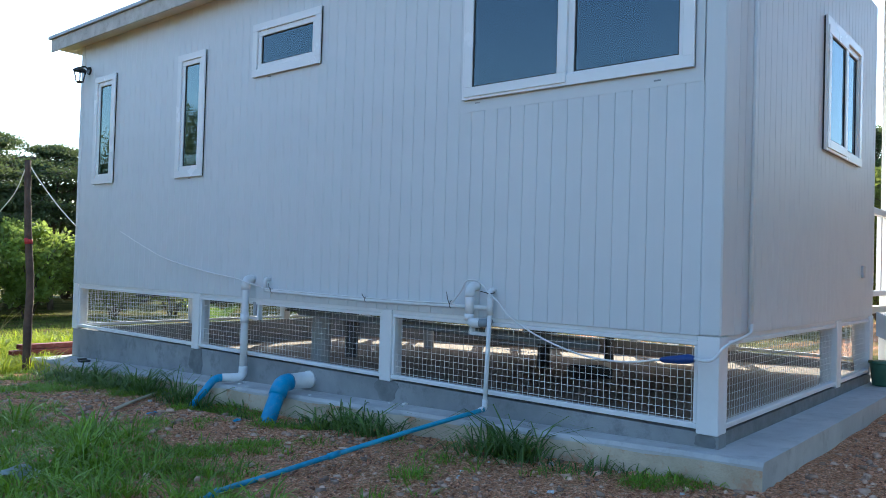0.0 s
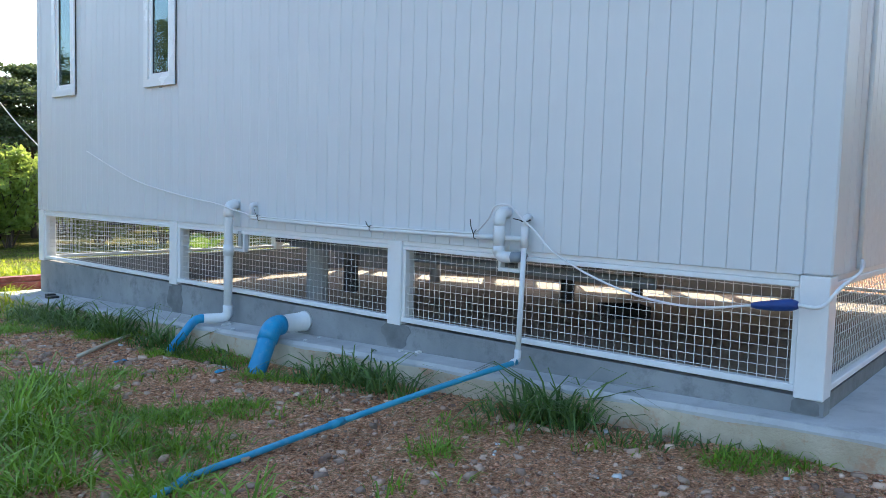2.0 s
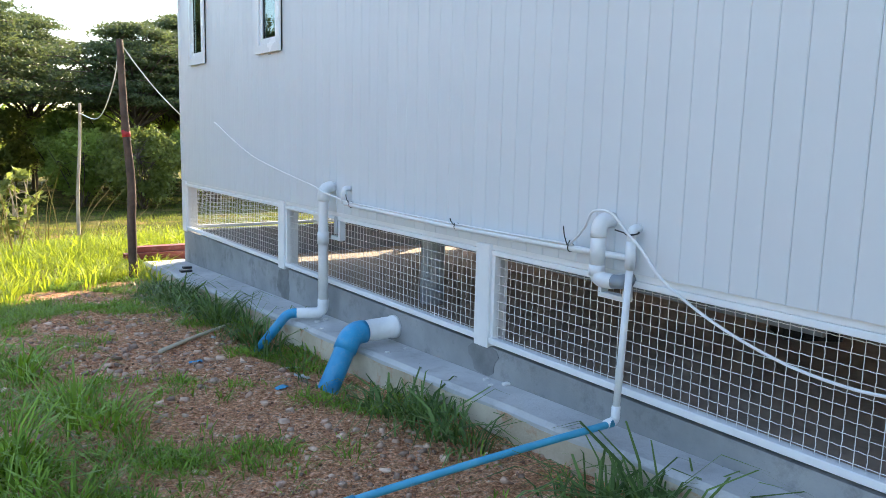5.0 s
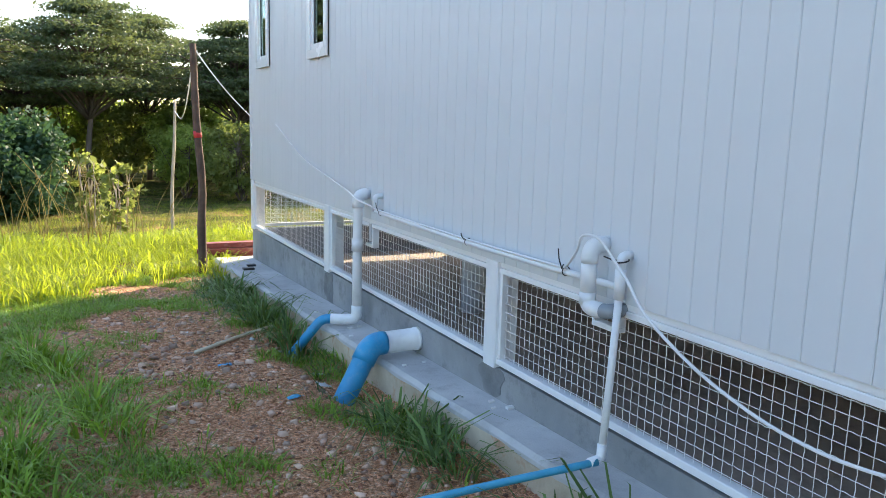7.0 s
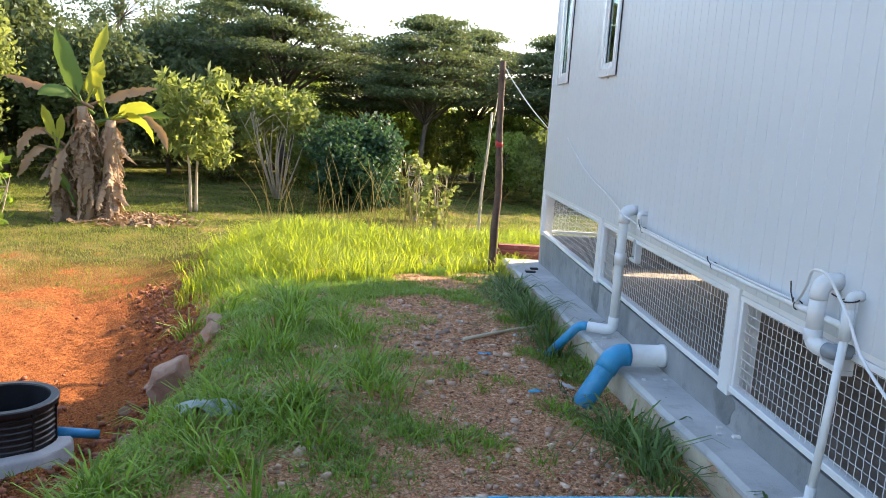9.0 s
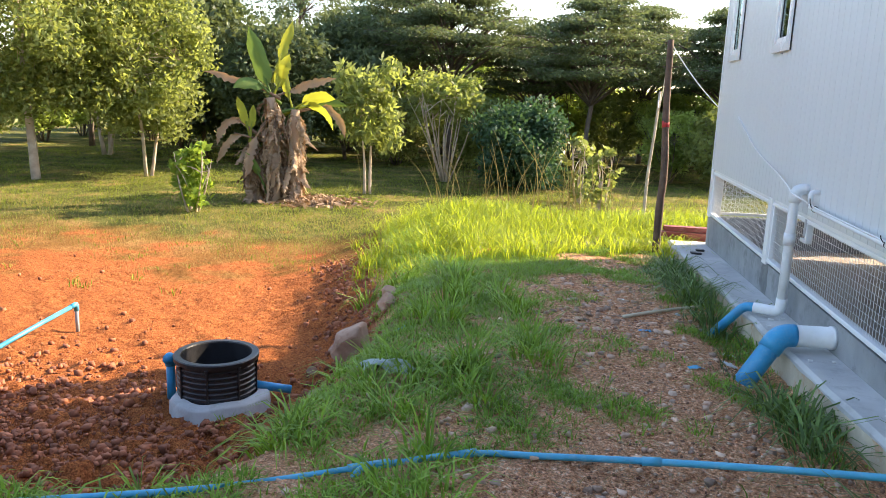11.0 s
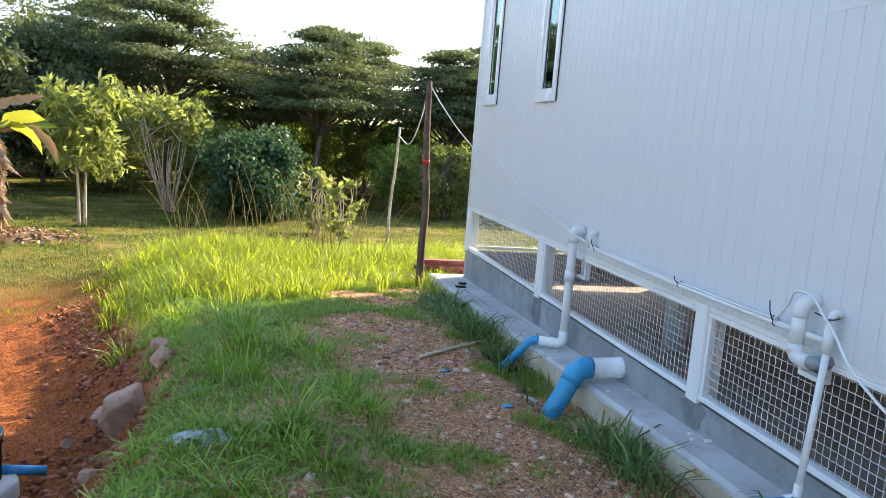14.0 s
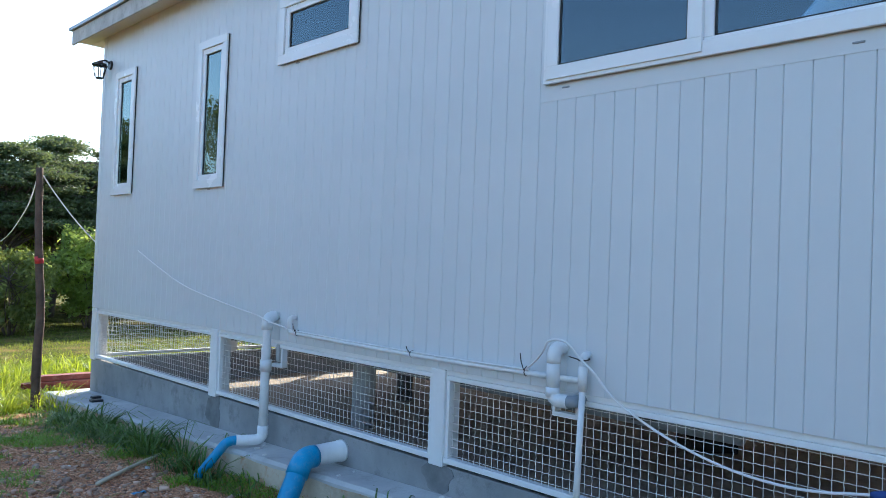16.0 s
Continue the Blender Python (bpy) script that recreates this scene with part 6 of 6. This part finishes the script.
def banana(x, y):
    rng = np.random.default_rng(5)
    z = gz(x, y)
    th = thing("banana_plant", (x, y, z), "banana clump with ragged dry leaf skirts", "banana plant")
    stems = [(-0.06, -0.04, 1.95, 0.13, (-0.06, -0.01)), (0.22, 0.08, 1.75, 0.14, (0.06, 0.03)), (-0.40, -0.12, 1.15, 0.09, (-0.06, -0.04))]
    for sx, sy, h, r, (lx, ly) in stems:
        b = Vector((x + sx, y + sy, z - 0.05))
        t = b + Vector((lx, ly, h))
        part("stem", tube(bmesh.new(), smooth_path([b, b.lerp(t, 0.5) + Vector((0.03, 0, 0)), t], 4), [r * (1.15 - 0.55 * k / 8) for k in range(9)], 10), M_DRY, th, "", True)
        bm = bmesh.new()
        for k in range(95):
            a = rng.uniform(0, 6.28)
            zz = rng.uniform(0.22, 1.0)
            root = b.lerp(t, zz) + Vector((math.cos(a), math.sin(a), 0)) * r * 0.8
            banana_leaf(bm, root, (math.cos(a) * rng.uniform(0.0, 0.42), math.sin(a) * rng.uniform(0.0, 0.42), -0.9), rng.uniform(0.25, 0.65), rng.uniform(0.06, 0.20), rng.uniform(-0.9, 0.8), rng, rng.uniform(-1.4, 1.1), 0.75)
        part("dry_skirt", bm, M_DRY, th, "brown withered leaf sheaths hanging round the stem")
    across, deep = Vector((0.925, 0.38, 0)), Vector((0.38, -0.925, 0))

    def at(r, u, d=0.0):
        return Vector((x, y, z)) + across * r + deep * d + Vector((0, 0, u))

    def leaf(root, way, ln, w, arch, m, torn=0.0, fold=0.25, label="", turn=0.0):
        bm = bmesh.new()
        wv = (across * way[0] + deep * way[2] + Vector((0, 0, way[1]))).normalized()
        side = (across * -wv.z + Vector((0, 0, 1)) * wv.dot(across)) * math.cos(turn) + deep * math.sin(turn)
        banana_leaf(bm, root + wv * 0.16, wv, ln, w, arch, rng, fold, torn, side)
        part("leaf", bm, m, th, label, True)
        part("leaf_stalk", tube(bmesh.new(), [root - wv * 0.25, root, root + wv * 0.30], [0.035, 0.025, 0.010], 7), m, th, "", True)

    brown = "brown torn leaf"
    head = at(-0.13, 1.95)
    leaf(head, (-0.32, 1.0, 0.1), 1.05, 0.30, 0.12, M_BANANA, 0.12, 0.25)
    leaf(head + across * 0.05, (0.28, 0.55, 0.2), 0.62, 0.26, -0.5, M_BANANA_PALE, 0.35, 0.3)
    leaf(head + across * 0.10 + Vector((0, 0, 0.45)), (0.30, 1.0, 0.0), 0.72, 0.20, 0.1, M_BANANA_PALE, 0.35, 0.35)
    leaf(head, (-0.8, 0.75, 0.3), 0.62, 0.22, 1.5, M_BANANA, 0.05, 0.3, "", 0.7)
    leaf(head + across * 0.15, (0.95, 0.42, 0.0), 0.95, 0.19, 0.25, M_DRY, 0.6, -0.3, brown)
    leaf(head - across * 0.05 + Vector((0, 0, 0.05)), (-1.0, 0.55, -0.2), 0.95, 0.17, 0.45, M_DRY, 0.65, -0.3, brown)
    second = at(0.30, 1.72)
    leaf(second, (0.75, 0.50, 0.4), 0.68, 0.27, 0.7, M_BANANA_PALE, 0.2, 0.35, "", 0.4)
    leaf(second, (1.0, 0.30, -0.3), 0.9, 0.18, 0.5, M_BANANA, 0.2, 0.3, "", 0.5)
    leaf(second + across * 0.05, (0.8, 0.25, 0.5), 0.75, 0.24, 1.9, M_BANANA_PALE, 0.3, 0.3, "", 0.5)
    leaf(second - across * 0.05, (-0.25, 1.0, 0.1), 0.75, 0.16, 0.1, M_BANANA_PALE, 0.2, 0.4)
    leaf(second + across * 0.3, (1.0, 0.2, 0.2), 0.8, 0.17, 2.6, M_DRY, 0.6, -0.4, brown)
    third = at(-0.50, 1.18)
    leaf(third, (-0.25, 1.0, 0.2), 0.62, 0.16, 0.3, M_BANANA_PALE, 0.25)
    leaf(third, (0.12, 1.0, 0.1), 0.45, 0.14, 0.3, M_BANANA_PALE, 0.2)
    leaf(third + Vector((0, 0, 0.15)), (-0.8, 0.6, 0.2), 0.7, 0.18, 3.4, M_DRY, 0.65, -0.4, brown)
    leaf(third, (-0.9, 0.25, 0.3), 0.75, 0.17, 3.0, M_DRY, 0.65, -0.4, brown)
    leaf(at(-0.3, 1.35, 0.1), (-0.4, -0.6, 0.3), 0.75, 0.2, 0.8, M_DRY, 0.65, -0.6, brown)
    leaf(at(-0.28, 0.35, 0.1), (-0.35, 0.9, 0.3), 0.55, 0.13, 0.5, M_BANANA, 0.1)
    return th


banana(-6.72, 12.2)
rng = np.random.default_rng(8)
p = np.stack([rng.normal(-6.1, 0.42, 900), rng.normal(12.3, 0.28, 900)], -1)
me = leaf_mesh("leaf_litter", np.column_stack([p, land(p[:, 0], p[:, 1]) + 0.015 + 0.07 * rng.random(900)]), 0.055, M_DRY, rng, 0.6, 2.6)
tagged(new("leaf_litter", me), "dry brown leaves fallen beside the banana clump", "leaf litter", kind="stuff")

bucket = thing("bucket", (3.28, -0.12, 0.28), "small dull green plastic bucket on the slab", "bucket")
part("body", tube(bmesh.new(), [(3.28, -0.12, 0.276), (3.28, -0.12, 0.44), (3.28, -0.12, 0.455)], [0.075, 0.095, 0.10], 18, True), M_GREEN, bucket, "", True)
part("rim", tube(bmesh.new(), [(3.28, -0.12, 0.452), (3.28, -0.12, 0.47)], [0.106, 0.106], 18, True), M_GREEN, bucket, "", True)
crate = thing("black_tray", (2.02, 1.85, 0.22), "low black plastic tray on the crawl space floor", "tray")
tz0 = slab_z(1.85) + 0.015
tm = Matrix.Translation((2.02, 1.85, tz0)) @ Matrix.Rotation(-0.7, 4, "Z")
part("base", one_box(-0.16, 0.16, -0.12, 0.12, 0.0, 0.012, 0.002, m=tm), M_BLACK, crate)
for x0, x1, y0, y1 in ((-0.16, 0.16, -0.12, -0.108), (-0.16, 0.16, 0.108, 0.12), (-0.16, -0.148, -0.108, 0.108), (0.148, 0.16, -0.108, 0.108)):
    part("side", one_box(x0, x1, y0, y1, 0.012, 0.09, 0.002, m=tm), M_BLACK, crate)
taro = thing("broadleaf_plant", (2.6, 8.4, -0.1), "bright green broad-leaved plant behind the house", "plant")
trng = np.random.default_rng(3)
for k in range(6):
    a = 1.05 * k
    bm = bmesh.new()
    root = (2.6 + 0.06 * math.cos(a), 8.4 + 0.06 * math.sin(a), gz(2.6, 8.4) + 0.22)
    banana_leaf(bm, root, (math.cos(a) * 0.6, math.sin(a) * 0.6, 1.0), 0.5, 0.26, 0.8, trng, 0.15)
    part("leaf", bm, M_BANANA, taro, "", True)
    part("leaf_stalk", tube(bmesh.new(), [(2.6, 8.4, gz(2.6, 8.4) - 0.02), root], 0.012, 6), M_BANANA, taro, "", True)

# ---- boards of the two walls ----
a, b, c, d = WINDOWS[3]
boards(0.105, L - 0.06, 0.1, 0.205, ZW, EAVE - 0.02, WINDOWS[:3] + [(a - STRIP[1], b + STRIP[0], c - STRIP[2], d + 0.03)], 0.0, 0.0)
boards(0.10, W - 0.02, 0.1, 0.2, ZW, EAVE - 0.02, [SIDE_WIN], radians(90), 0.0)
